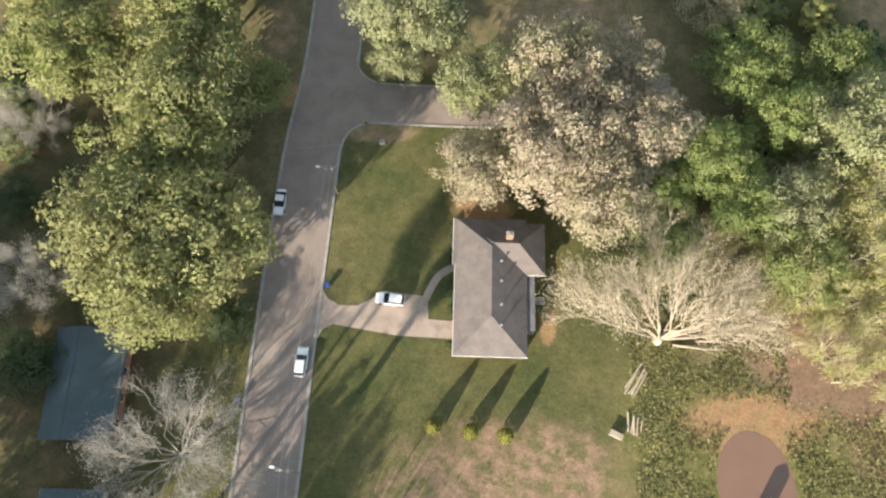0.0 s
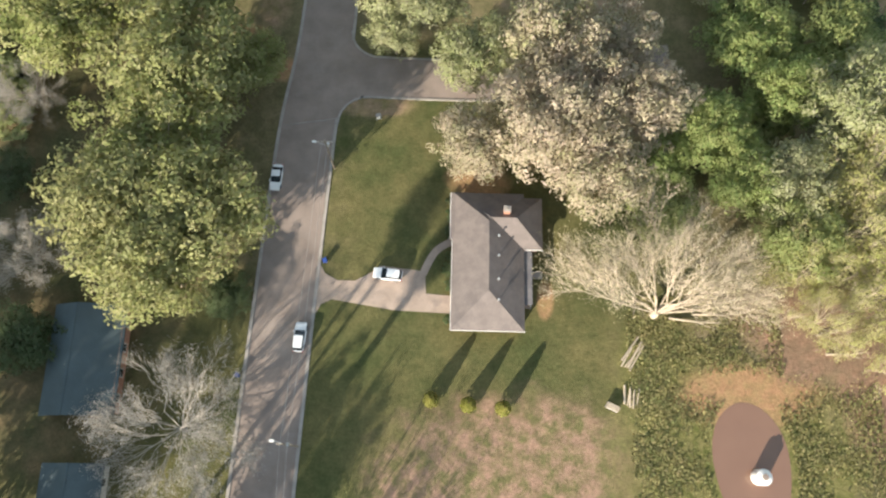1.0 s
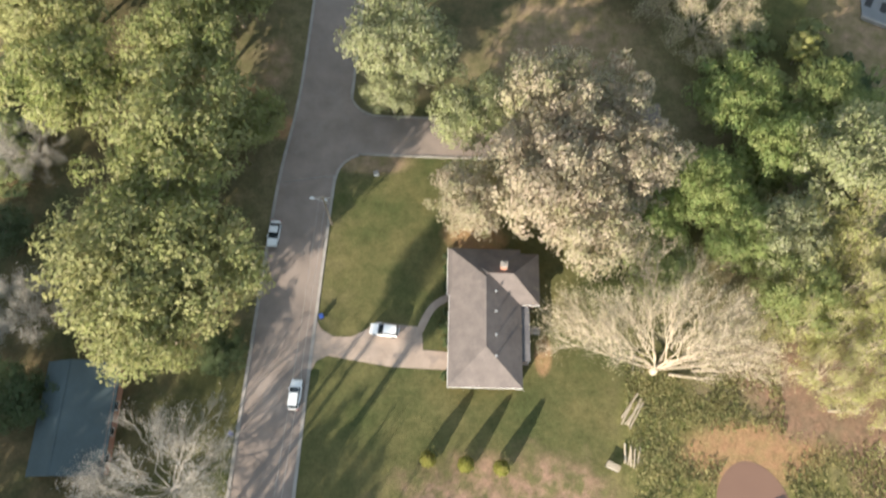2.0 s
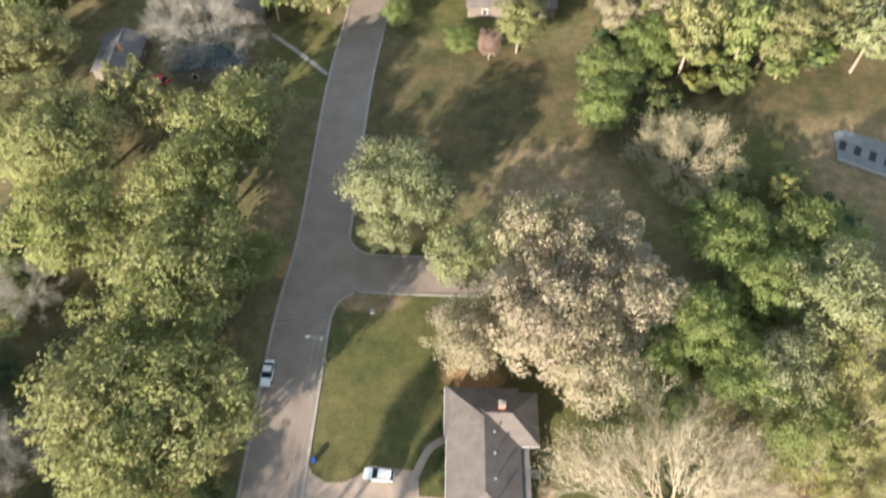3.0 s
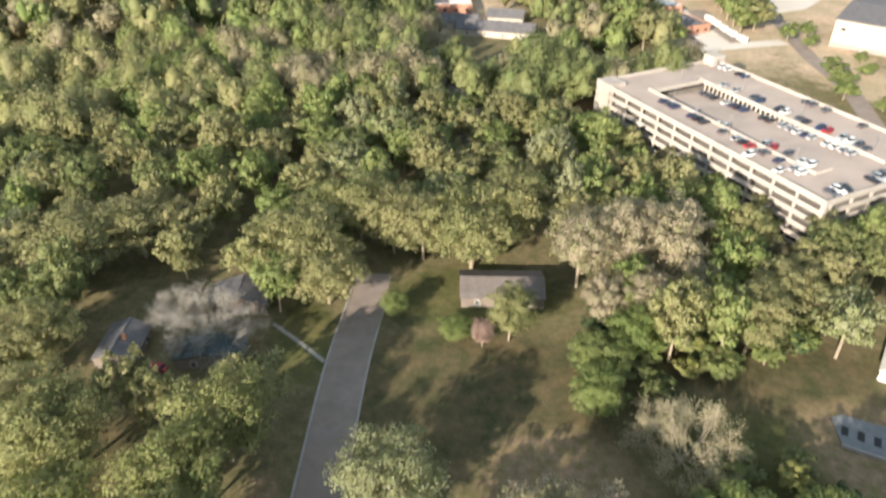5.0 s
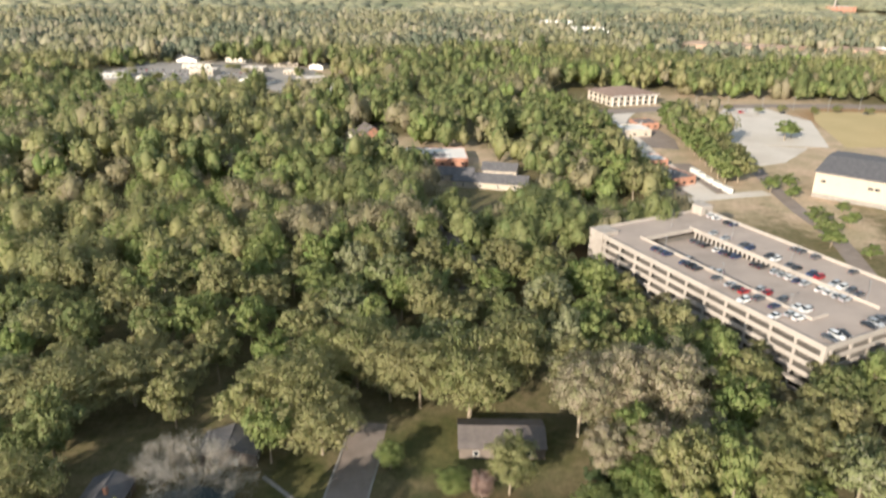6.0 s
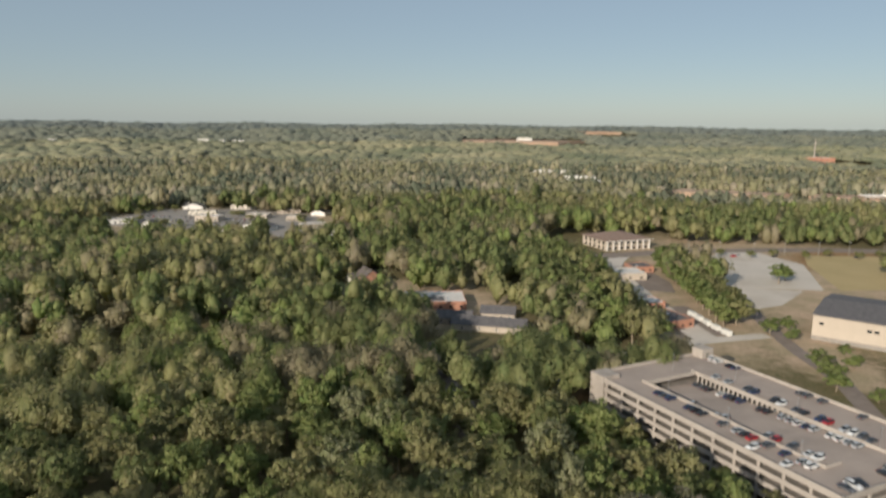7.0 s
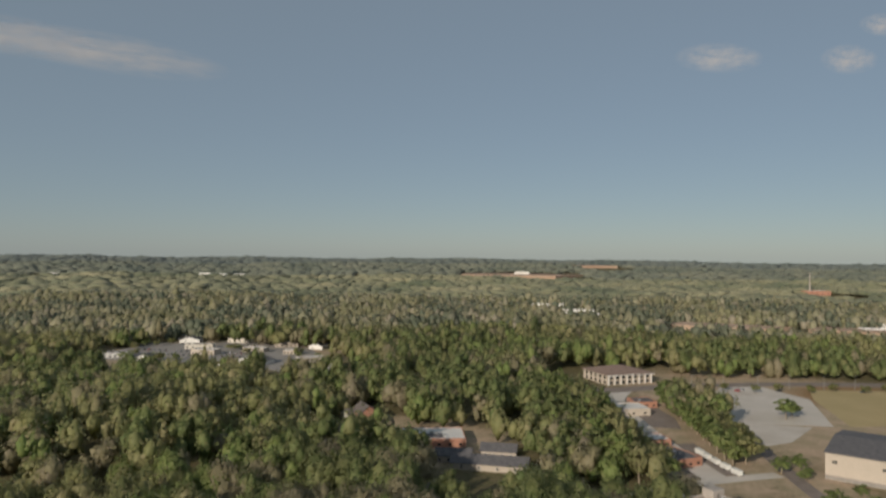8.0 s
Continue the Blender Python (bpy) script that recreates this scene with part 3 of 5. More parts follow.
def is_open(x, y, pad=0.0):
    hit = np.zeros(np.shape(x), bool)
    for cx, cy, hx, hy, a in OPEN:
        c, s = math.cos(radians(a)), math.sin(radians(a))
        u, w = (x - cx) * c + (y - cy) * s, -(x - cx) * s + (y - cy) * c
        hit |= (np.abs(u) < hx + pad) & (np.abs(w) < hy + pad)
    return hit


def scatter(rng, d0, d1, spacing, half_angle=40, pad=0.0):
    """Jittered places in a ring sector, with clearings left out."""
    x = np.arange(-d1, d1, spacing)
    X, Y = np.meshgrid(x, np.arange(-30, d1, spacing))
    X = X.ravel() + rng.uniform(-0.45, 0.45, X.size) * spacing
    Y = Y.ravel() + rng.uniform(-0.45, 0.45, Y.size) * spacing
    d, a = np.hypot(X, Y), np.degrees(np.arctan2(X, Y))
    ok = (d > d0) & (d < d1) & (np.abs(a) < half_angle) & ~is_open(X, Y, pad)
    return X[ok], Y[ok]


rng = np.random.default_rng(7)
placed = np.array([(x, y, r) for rows in (STREET_TREES, BUDDING_TREES, PALE_TREES, GREEN_TREES, ROAD_END_TREES, DARK_TREES, [(36.7, 147.3, 11, 0), (55, 147.7, 14, 0), (-52.7, 122, 12, 0)]) for x, y, r, h in rows])
WX, WY = scatter(rng, 60, 330, 11.6, 44, 2.0)
far_enough = np.array([np.min(np.hypot(placed[:, 0] - x, placed[:, 1] - y) - placed[:, 2] * 0.8) > 2.5 for x, y in zip(WX, WY)])
WX, WY = WX[far_enough], WY[far_enough]
order = np.argsort(np.hypot(WX, WY))
WX, WY = WX[order], WY[order]
SINGLE = 150
kinds = (("wood", "olive-green woodland tree in spring leaf", "woodland_tree"), ("green", "fresh green woodland tree", "woodland_tree"),
         ("pale", "pale woodland tree with thin leaves", "woodland_tree"), ("deep", "dark green woodland tree", "woodland_tree"))
for i in range(min(SINGLE, len(WX))):
    leaf, label, name = kinds[int(rng.choice(4, p=(0.42, 0.26, 0.12, 0.20)))]
    leafy_tree(name, WX[i], WY[i], rng.uniform(5.0, 8.8), rng.uniform(14, 23), leaf, 4 + i % 4, 3700, 0.46, 90, label, "woodland trees", z=float(rise(WX[i], WY[i])))


def ico(level):
    bm = bmesh.new()
    bmesh.ops.create_icosphere(bm, subdivisions=level, radius=1.0)
    v = np.array([tuple(p.co) for p in bm.verts]); f = np.array([[q.index for q in p.verts] for p in bm.faces])
    bm.free()
    return v, f


def canopy(name, X, Y, radius, height, rng, lobes, cards, card_size, mat, label):
    """Many trees in one mesh: each a cluster of boughs of unequal size, with leaf sprays on them."""
    v, f = ico(1)
    n = len(X)
    r = radius * rng.uniform(0.7, 1.45, n)
    stand = 1 + 0.16 * np.sin(X * 0.019 + Y * 0.007) + 0.14 * np.sin(Y * 0.031 - X * 0.011 + 2)
    h = height * rng.uniform(0.72, 1.3, n) * stand
    z0 = rise(X, Y)
    if lobes > 1:
        d = unit(n * lobes, rng).reshape(n, lobes, 3)
        d[..., 2] = rng.uniform(-0.95, 0.95, (n, lobes))
        k = rng.uniform(0.25, 0.68, (n, lobes, 1))
        C = d * k * np.stack([r, r, h * 0.42], -1)[:, None] + np.stack([X, Y, z0 + h * 0.53], -1)[:, None]
        R = r[:, None] * rng.uniform(0.30, 0.60, (n, lobes))
        S = np.stack([R, R, R * rng.uniform(1.0, 2.1, (n, lobes))], -1)
    else:
        C = np.stack([X, Y, z0 + h * 0.58], -1)[:, None]
        S = np.stack([r, r, h * 0.42], -1)[:, None]
    C, S = C.reshape(-1, 3), S.reshape(-1, 3)
    m = len(C)
    V = v[None] * (1 + rng.normal(size=(m, len(v), 1)) * 0.2) * S[:, None] * (0.66 if cards else 1.0) + C[:, None]
    F = (f[None] + (np.arange(m) * len(v))[:, None, None]).reshape(-1, 3)
    ob = indexed(name, V.reshape(-1, 3), F, mat, smooth=True)
    tagged(ob, label, "woods", kind="stuff")
    if cards:
        which = rng.choice(m, cards * n, p=S[:, 0] ** 2 / (S[:, 0] ** 2).sum())
        u = unit(len(which), rng)
        u[:, 2] = np.abs(u[:, 2]) * 1.15 - 0.25
        c = C[which] + u * S[which] * rng.uniform(0.7, 1.2, (len(which), 1))
        q = sprigs(c, u, card_size, rng)
        tree = which // lobes
        dome = (c - np.stack([X, Y, z0 + h * 0.45], -1)[tree]) / r[tree][:, None]
        soften(soup(name + "_leaves", q, 3, mat, ob), u * 0.45 + dome * 0.7 + np.array([0, 0, 0.3]) + rng.normal(size=u.shape) * 0.3)
    return ob


def mixed_woods(name, X, Y, radius, height, lobes, cards, size, mats, label):
    """One wood, its kinds of tree in drifts."""
    drift = np.sin(X * 0.021 + 1.3) + np.sin(Y * 0.027 + X * 0.009) + rng.normal(size=len(X)) * 0.9
    edges = np.quantile(drift, np.cumsum([0.0] + [s for _, s, _, _ in mats]).clip(0, 1))
    for (leaf, _, wide, tall), lo, hi in zip(mats, edges, edges[1:]):
        ok = (drift >= lo) & (drift < hi)
        canopy(name, X[ok], Y[ok], radius * wide, height * tall, rng, lobes, cards, size, LEAF[leaf], label + ", " + leaf.replace("_", " ") + " crowns")


mixed_woods("near_woods", WX[SINGLE:], WY[SINGLE:], 8.8, 19, 11, 1600, 0.56, (("wood", 0.36, 1, 1), ("green", 0.2, 0.85, 1.1), ("brown", 0.16, 1.0, 0.95), ("deep", 0.28, 0.85, 1.2)), "mixed spring woods")
X, Y = scatter(rng, 330, 900, 13.6, 38, 1.0)
mixed_woods("middle_woods", X, Y, 9.2, 20, 7, 230, 1.05, (("wood", 0.42, 1, 1), ("green", 0.14, 0.95, 1.0), ("brown", 0.14, 1.05, 0.95), ("deep", 0.30, 0.85, 1.2)), "spring woods round the shops")
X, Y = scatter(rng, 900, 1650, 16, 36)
mixed_woods("far_woods", X, Y, 14.5, 14, 3, 12, 2.6, (("far", 0.45, 1, 1), ("far_pale", 0.25, 1.1, 0.95), ("far_dark", 0.30, 0.9, 1.15)), "distant spring woods with haze put into the leaf colour")
for d0, d1, gap, r, mat, label in ((1650, 2600, 24, 21, RIDGE_NEAR, "wooded slopes in the distance with a faint haze glow"), (2600, 3600, 34, 23, RIDGE_MIDDLE, "wooded ridges far away, paled by a haze glow"), (3600, 4800, 46, 31, RIDGE_FAR, "ridges on the horizon, pale with a stronger haze glow")):
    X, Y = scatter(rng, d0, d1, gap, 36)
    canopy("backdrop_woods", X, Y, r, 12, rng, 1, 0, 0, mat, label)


# ---- cars ----
def profile(points, half, inset=0.0, top_z=None, bevel=0.0):
    """A side outline (y, z) pulled out to both sides; points above top_z lean inwards by inset."""
    bm = bmesh.new()
    rows = []
    for s in (-1, 1):
        rows.append([bm.verts.new((s * (half - (inset if top_z is not None and z > top_z else 0)), y, z)) for y, z in points])
    n = len(points)
    bm.faces.new(rows[0]); bm.faces.new(rows[1][::-1])
    for i in range(n):
        bm.faces.new((rows[0][i], rows[0][(i + 1) % n], rows[1][(i + 1) % n], rows[1][i]))
    for v in bm.verts:
        if abs(v.co.y) > 1.6:
            v.co.x *= 1.0 - 0.2 * min(1.0, (abs(v.co.y) - 1.6) / 0.7) ** 1.5
    bmesh.ops.recalc_face_normals(bm, faces=bm.faces)
    if bevel:
        bmesh.ops.bevel(bm, geom=list(bm.edges), offset=bevel, segments=2, affect="EDGES")
    return bm


PAINT = {n: plain(n + "_car_paint", c, 0.25) for n, c in (("white", (0.78, 0.78, 0.77)), ("silver", (0.42, 0.44, 0.46)), ("black", (0.025, 0.025, 0.03)),
                                                         ("grey", (0.12, 0.125, 0.14)), ("red", (0.42, 0.02, 0.03)), ("dark_blue", (0.03, 0.05, 0.12)))}
HEADLIGHT = plain("headlight_glass", (0.8, 0.8, 0.78), 0.1)
TAIL = plain("tail_light_red", (0.4, 0.01, 0.01), 0.2)


def make_car(m, colour, shape, label, group):
    """Saloon or estate car, nose towards +y."""
    e = thing("car", m, label, "car", group)
    k = 1.0 if shape == "saloon" else 1.22
    part("body", profile([(-2.28, 0.38), (-2.34, 0.62), (-2.26, 0.86 * k), (-1.3, 0.93 * k), (0.95, 0.93 * k), (2.0, 0.80 * k), (2.3, 0.62), (2.28, 0.34), (1.5, 0.26), (-1.5, 0.26)], 0.91, bevel=0.06), PAINT[colour], e)
    rear = -1.75 if shape == "saloon" else -2.2
    glass = part("windows", profile([(rear, 0.90 * k), (rear + (0.65 if shape == "saloon" else 0.28), 1.36 * k), (0.05, 1.40 * k), (1.02, 0.90 * k)], 0.84, 0.16, 1.0 * k), GLASS, e, "dark tinted glass")
    glass.name = "window_band"
    part("roof_panel", profile([(rear + (0.7 if shape == "saloon" else 0.3), 1.375 * k), (rear + 0.95, 1.44 * k), (-0.1, 1.45 * k), (0.12, 1.40 * k)], 0.69, bevel=0.02), PAINT[colour], e)
    for sx in (-1, 1):
        part("headlight", boxed(sx * 0.62 - 0.2, sx * 0.62 + 0.2, 2.2, 2.31, 0.6, 0.74, bevel=0.02), HEADLIGHT, e, "clear headlight")
        part("tail_light", boxed(sx * 0.7 - 0.14, sx * 0.7 + 0.14, -2.36, -2.27, 0.68, 0.86, bevel=0.02), TAIL, e, "red tail light")
        part("mirror", boxed(sx * 0.98 - 0.1, sx * 0.98 + 0.1, 0.62, 0.78, 0.92 * k, 1.06 * k, bevel=0.02), PAINT[colour], e)
        for y in (-1.4, 1.42):
            bm = bmesh.new()
            tube(bm, (sx * 0.70, y, 0.33), (sx * 0.93, y, 0.33), 0.33, 0.33, 14)
            w = part("wheel", bm, RUBBER, e)
            bm = bmesh.new()
            tube(bm, (sx * 0.92, y, 0.33), (sx * 0.945, y, 0.33), 0.21, 0.19, 10)
            part("rim", bm, CHROME, w, "alloy rim")
    return e


make_car(pose(-9.3, 29.3, 0.05, 0, 0, 84), "white", "estate", "white estate car parked on the concrete driveway", "")
make_car(pose(-22.3, 19.0, 0.02, 0, 0, -3), "white", "estate", "white sport utility car parked at the kerb", "")
make_car(pose(-28.5, 45.4, 0.02, 0, 0, 177), "white", "saloon", "white saloon car parked under the trees", "")
make_car(pose(-62.0, 112.5, 0.0, 0, 0, 70), "red", "saloon", "red saloon car beside a dark-roofed house", "")


# ---- houses ----
def hip_roof(x0, x1, y0, y1, z, top, along, run0=None, run1=None, thick=0.18):
    """A hipped roof over a plan rectangle, its ridge along 'x' or 'y', hips reaching in by run0 and run1."""
    bm = bmesh.new()
    cx, cy = (x0 + x1) / 2, (y0 + y1) / 2
    if along == "y":
        half = (x1 - x0) / 2
        r0, r1 = (cx, y0 + (half if run0 is None else run0)), (cx, y1 - (half if run1 is None else run1))
    else:
        half = (y1 - y0) / 2
        r0, r1 = (x0 + (half if run0 is None else run0), cy), (x1 - (half if run1 is None else run1), cy)
    for dz in (0,):
        base = [bm.verts.new((x, y, z)) for x, y in ((x0, y0), (x1, y0), (x1, y1), (x0, y1))]
        low = [bm.verts.new((x, y, z - thick)) for x, y in ((x0, y0), (x1, y0), (x1, y1), (x0, y1))]
        a, b2 = bm.verts.new((*r0, top)), bm.verts.new((*r1, top))
        if along == "y":
            fs = [(base[0], base[1], a), (base[1], base[2], b2, a), (base[2], base[3], b2), (base[3], base[0], a, b2)]
        else:
            fs = [(base[0], base[1], b2, a), (base[1], base[2], b2), (base[2], base[3], a, b2), (base[3], base[0], a)]
        for f in fs:
            bm.faces.new(f)
        for i in range(4):
            bm.faces.new((low[i], low[(i + 1) % 4], base[(i + 1) % 4], base[i]))
        bm.faces.new(low[::-1])
    bmesh.ops.recalc_face_normals(bm, faces=bm.faces)
    return bm


def window(parent, x, y, z, w, h, face):
    """A sash window in a wall that faces -y, +y, -x or +x."""
    turn = {"-y": 0, "+x": 90, "+y": 180, "-x": 270}[face]
    m = pose(x, y, z, 0, 0, turn)
    bm = boxed(-w / 2 - 0.08, w / 2 + 0.08, -0.05, 0.05, -0.08, h + 0.08)
    bm.transform(m)
    f = part("window", bm, TRIM, parent, "white-framed window")
    for k in (0, 1):
        bm = boxed(-w / 2 + 0.04, w / 2 - 0.04, -0.065, -0.02, k * h / 2 + 0.04, (k + 1) * h / 2 - 0.03)
        bm.transform(m)
        part("pane", bm, GLASS, f, "dark glass")


def wall_ring(x0, x1, y0, y1, z1, mat, parent, t=0.25, z0=-0.3):
    for a in ((x0, x1, y0, y0 + t), (x0, x1, y1 - t, y1), (x0, x0 + t, y0 + t, y1 - t), (x1 - t, x1, y0 + t, y1 - t)):
        part("wall", boxed(*a, z0, z1), mat, parent)


def ranch_house():
    e = thing("ranch_house", pose(0, 0, 0, 0, 0, 0), "brick ranch house with a brown hipped shingle roof", "house")
    wall_ring(1.2, 11.4, 20.9, 42.0, 2.9, BRICK, e)
    wall_ring(11.4, 14.3, 33.8, 41.2, 2.9, BRICK, e)
    part("roof", hip_roof(0.75, 12.0, 20.3, 42.6, 3.0, 5.7, "y"), SHINGLE, e, "brown asphalt shingle roof")
    part("wing_roof", hip_roof(2.6, 14.9, 33.3, 41.9, 3.02, 5.55, "x", 4.0, 4.3), SHINGLE, e, "brown asphalt shingle roof")
    part("front_roof_edge", hip_roof(0.4, 6.0, 34.8, 42.62, 2.98, 4.45, "x", 5.5, 0.2), SHINGLE, e)
    for a in ((0.66, 0.75, 20.2, 34.7), (0.31, 0.4, 34.7, 42.7)):
        part("gutter", boxed(*a, 2.8, 2.93, bevel=0.02), TRIM, e, "white gutter")
    part("gutter", boxed(0.7, 12.1, 20.2, 20.29, 2.8, 2.93, bevel=0.02), TRIM, e, "white gutter")
    part("gutter", boxed(12.15, 14.95, 33.2, 33.29, 2.8, 2.93, bevel=0.02), TRIM, e, "white gutter")
    ch = part("chimney", boxed(8.6, 9.6, 38.3, 39.2, 3.5, 6.3, bevel=0.03), BRICK, e, "brick chimney")
    part("chimney_cap", boxed(8.53, 9.67, 38.23, 39.27, 6.3, 6.4, bevel=0.02), KERB, ch)
    part("flue", boxed(8.85, 9.3, 38.5, 38.95, 6.4, 6.6, bevel=0.02), SHADE_CONC, ch)
    for y in (24.6, 27.8, 31.5, 34.7):
        bm = bmesh.new()
        tube(bm, (7.9, y, 4.7), (7.9, y, 5.45), 0.09, 0.09, 8)
        tube(bm, (7.9, y, 5.45), (7.9, y, 5.62), 0.22, 0.15, 10)
        part("roof_vent", bm, GALV, e, "galvanised roof vent")
    part("porch_roof", boxed(11.9, 13.3, 24.5, 33.2, 2.5, 2.65, bevel=0.03), DARK_ROOF, e, "flat dark porch roof")
    for y in (24.8, 29, 32.9):
        part("porch_post", boxed(13.1, 13.22, y - 0.06, y + 0.06, 0, 2.5), TRIM, e)
    part("porch_floor", boxed(11.4, 13.3, 24.5, 33.2, -0.2, 0.3, bevel=0.02), CONCRETE, e)
    part("back_step", boxed(13.3, 15.1, 29.4, 30.5, -0.2, 0.5, bevel=0.03), KERB, e, "concrete back steps")
    for y in (22.8, 31.0, 37.5, 40.3):
        window(e, 1.17, y, 0.95, 1.4, 1.4, "-x")
    for x in (4.0, 8.5):
        window(e, x, 20.87, 0.95, 1.2, 1.3, "-y")
    window(e, 14.33, 37.5, 0.95, 1.4, 1.4, "+x")
    d = part("front_door", boxed(1.12, 1.2, 34.9, 35.9, 0.1, 2.15, bevel=0.02), plain("door_green", (0.10, 0.16, 0.12)), e, "painted front door")
    part("door_handle", boxed(1.06, 1.12, 35.0, 35.06, 1.05, 1.12), CHROME, d)
    g = part("garage_door", boxed(1.1, 1.2, 23.4, 26.2, 0.05, 2.2), TRIM, e, "white panelled garage door")
    for k in range(4):
        part("panel", boxed(1.05, 1.1, 23.5, 26.1, 0.1 + k * 0.53, 0.55 + k * 0.53, bevel=0.015), TRIM, g)


ranch_house()


def gable_house(name, m, w, l, eave, top, roof_mat, wall_mat, label, ridge=0.5, windows=3, chimney=False, battens=0, group=""):
    """A house with a two-pitched roof; its ridge runs along y at a share of the width."""
    e = thing(name, m, label, "house", group)
    wall_ring(0.4, w - 0.4, 0.4, l - 0.4, eave, wall_mat, e)
    rx = w * ridge
    bm = bmesh.new()
    rows = [[bm.verts.new(p) for p in ((0, y, eave - 0.1), (rx, y, top), (w, y, eave - 0.1), (w, y, eave - 0.3), (rx, y, top - 0.2), (0, y, eave - 0.3))] for y in (0, l)]
    bm.faces.new(rows[0]); bm.faces.new(rows[1][::-1])
    for i in range(6):
        bm.faces.new((rows[0][i], rows[0][(i + 1) % 6], rows[1][(i + 1) % 6], rows[1][i]))
    bmesh.ops.recalc_face_normals(bm, faces=bm.faces)
    part("roof", bm, roof_mat, e)
    for y in (0.4, l - 0.65):
        bm = bmesh.new()
        q = [(0.5, eave - 0.1), (w - 0.5, eave - 0.1), (rx, top - 0.25)]
        rr = [[bm.verts.new((x, yy, z)) for x, z in q] for yy in (y, y + 0.25)]
        bm.faces.new(rr[0]); bm.faces.new(rr[1][::-1])
        for i in range(3):
            bm.faces.new((rr[0][i], rr[0][(i + 1) % 3], rr[1][(i + 1) % 3], rr[1][i]))
        bmesh.ops.recalc_face_normals(bm, faces=bm.faces)
        part("gable", bm, wall_mat, e)
    part("ridge_cap", boxed(rx - 0.15, rx + 0.15, 0, l, top - 0.02, top + 0.06, bevel=0.02), roof_mat, e)
    for k in range(windows):
        y = l * (k + 0.7) / (windows + 0.4)
        for x, face in ((0.37, "-x"), (w - 0.37, "+x")):
            window(e, x, y, 0.9, 1.2, min(1.3, eave - 1.2), face)
    window(e, w * 0.3, 0.37, 0.9, 1.2, min(1.3, eave - 1.2), "-y")
    part("door", boxed(w * 0.6, w * 0.6 + 0.95, 0.33, 0.41, 0.05, 2.05), TRIM, e)
    if chimney:
        c = part("chimney", boxed(rx + 0.8, rx + 1.6, l * 0.4, l * 0.4 + 0.9, eave, top + 0.9, bevel=0.02), BRICK, e)
        part("flue", boxed(rx + 1.0, rx + 1.4, l * 0.4 + 0.2, l * 0.4 + 0.7, top + 0.9, top + 1.15), SHADE_CONC, c)
    for k in range(battens):
        y = l * (k + 0.5) / battens
        for x0, z0, x1, z1 in ((0.0, eave - 0.06, rx, top + 0.04), (rx, top + 0.04, w, eave - 0.06)):
            bm = bmesh.new()
            tube(bm, (x0, y, z0), (x1, y, z1), 0.035, 0.035, 4)
            part("standing_seam", bm, roof_mat, e)
    return e


SIDING = surface("pale_siding", (0.55, 0.50, 0.42), (0.62, 0.57, 0.49), 0.4, 4.0, 0.8)
BROWN_SIDING = surface("brown_siding", (0.15, 0.12, 0.10), (0.20, 0.16, 0.13), 0.4, 4.0, 0.85)
WHITE_WALL = surface("white_wall", (0.72, 0.69, 0.64), (0.78, 0.75, 0.7), 0.2, 3.0, 0.8)
gable_house("blue_roof_house", pose(-59.0, 6.0, 0, 0, 0, 1.5), 11.0, 16.6, 2.9, 4.4, BLUE_METAL, BRICK, "low house with a blue-grey roof under trees", 0.36, 4)
gable_house("shed_house", pose(-57.0, -9.5, 0, 0, 0, 1), 9.0, 9.0, 2.8, 4.2, BLUE_METAL, SIDING, "small house with a blue-grey roof", 0.5, 2)
gable_house("dark_roof_house", pose(-76, 112, 0, 0, 0, 0), 9.5, 12, 3.0, 5.0, DARK_ROOF, BROWN_SIDING, "dark-roofed house among trees", 0.5, 2, True)
gable_house("dark_roof_house", pose(-58.5, 112.0, 0, 0, 0, 2), 15.0, 7.5, 3.0, 4.6, BLUE_METAL, BROWN_SIDING, "house with a dark blue roof among trees", 0.5, 2)
gable_house("dark_roof_house", pose(-56, 131, 0, 0, 0, 2), 14.0, 9.5, 3.2, 5.4, DARK_ROOF, BROWN_SIDING, "brown house with white trim behind a bare tree", 0.5, 2)
gable_house("field_house", pose(25.0, 135, 0, 0, 0, 90), 12.0, 21.0, 3.2, 5.4, SHINGLE, BROWN_SIDING, "dark brown house with a grey shingle roof beyond the field", 0.5, 3)
gable_house("white_house", pose(-137, 204, 0, 0, 0, 28), 9, 12, 3.2, 6.0, DARK_ROOF, WHITE_WALL, "white house with a dark roof in the woods", 0.5, 2)
gable_house("white_house", pose(-80, 163, 0, 0, 0, 70), 5, 7, 2.6, 4.0, SIDING, WHITE_WALL, "small pale shed in the woods", 0.5, 1)
gable_house("pale_house", pose(94, 112, 0, 0, 0, -35), 8, 12, 3.0, 5.2, SIDING, WHITE_WALL, "pale outbuilding with a metal roof", 0.5, 2)


# ---- patio with pool deck ----
patio = thing("patio", pose(78, 90, 0, 0, 0, 0), "grey concrete patio with dark inset openings", "patio")
# slab grey is darkened to carry the shade over the patio
part("slab", slab([(0.5, 3.5), (1.6, 10.8), (4, 11.6), (11.5, 8.2), (13, 4.0), (9.5, -1.5)], -0.2, 0.25), surface("patio_shade_grey", (0.14, 0.145, 0.15), (0.18, 0.185, 0.19), 0.5, 5.0, 0.8), patio)
for i in range(4):
    bm = boxed(-0.65, 0.65, -1.3, 1.3, 0.24, 0.31, bevel=0.02)
    bm.transform(pose(2.6 + i * 2.6, 7.2 - i * 1.4, 0, 0, 0, -28))
    part("opening", bm, RUBBER, patio, "dark cover set in the slab")
part("low_wall", boxed(0, 10.5, -0.2, 0.2, 0, 0.7), KERB, patio).matrix_basis = pose(0.2, 3.4, 0, 0, 0, -27)

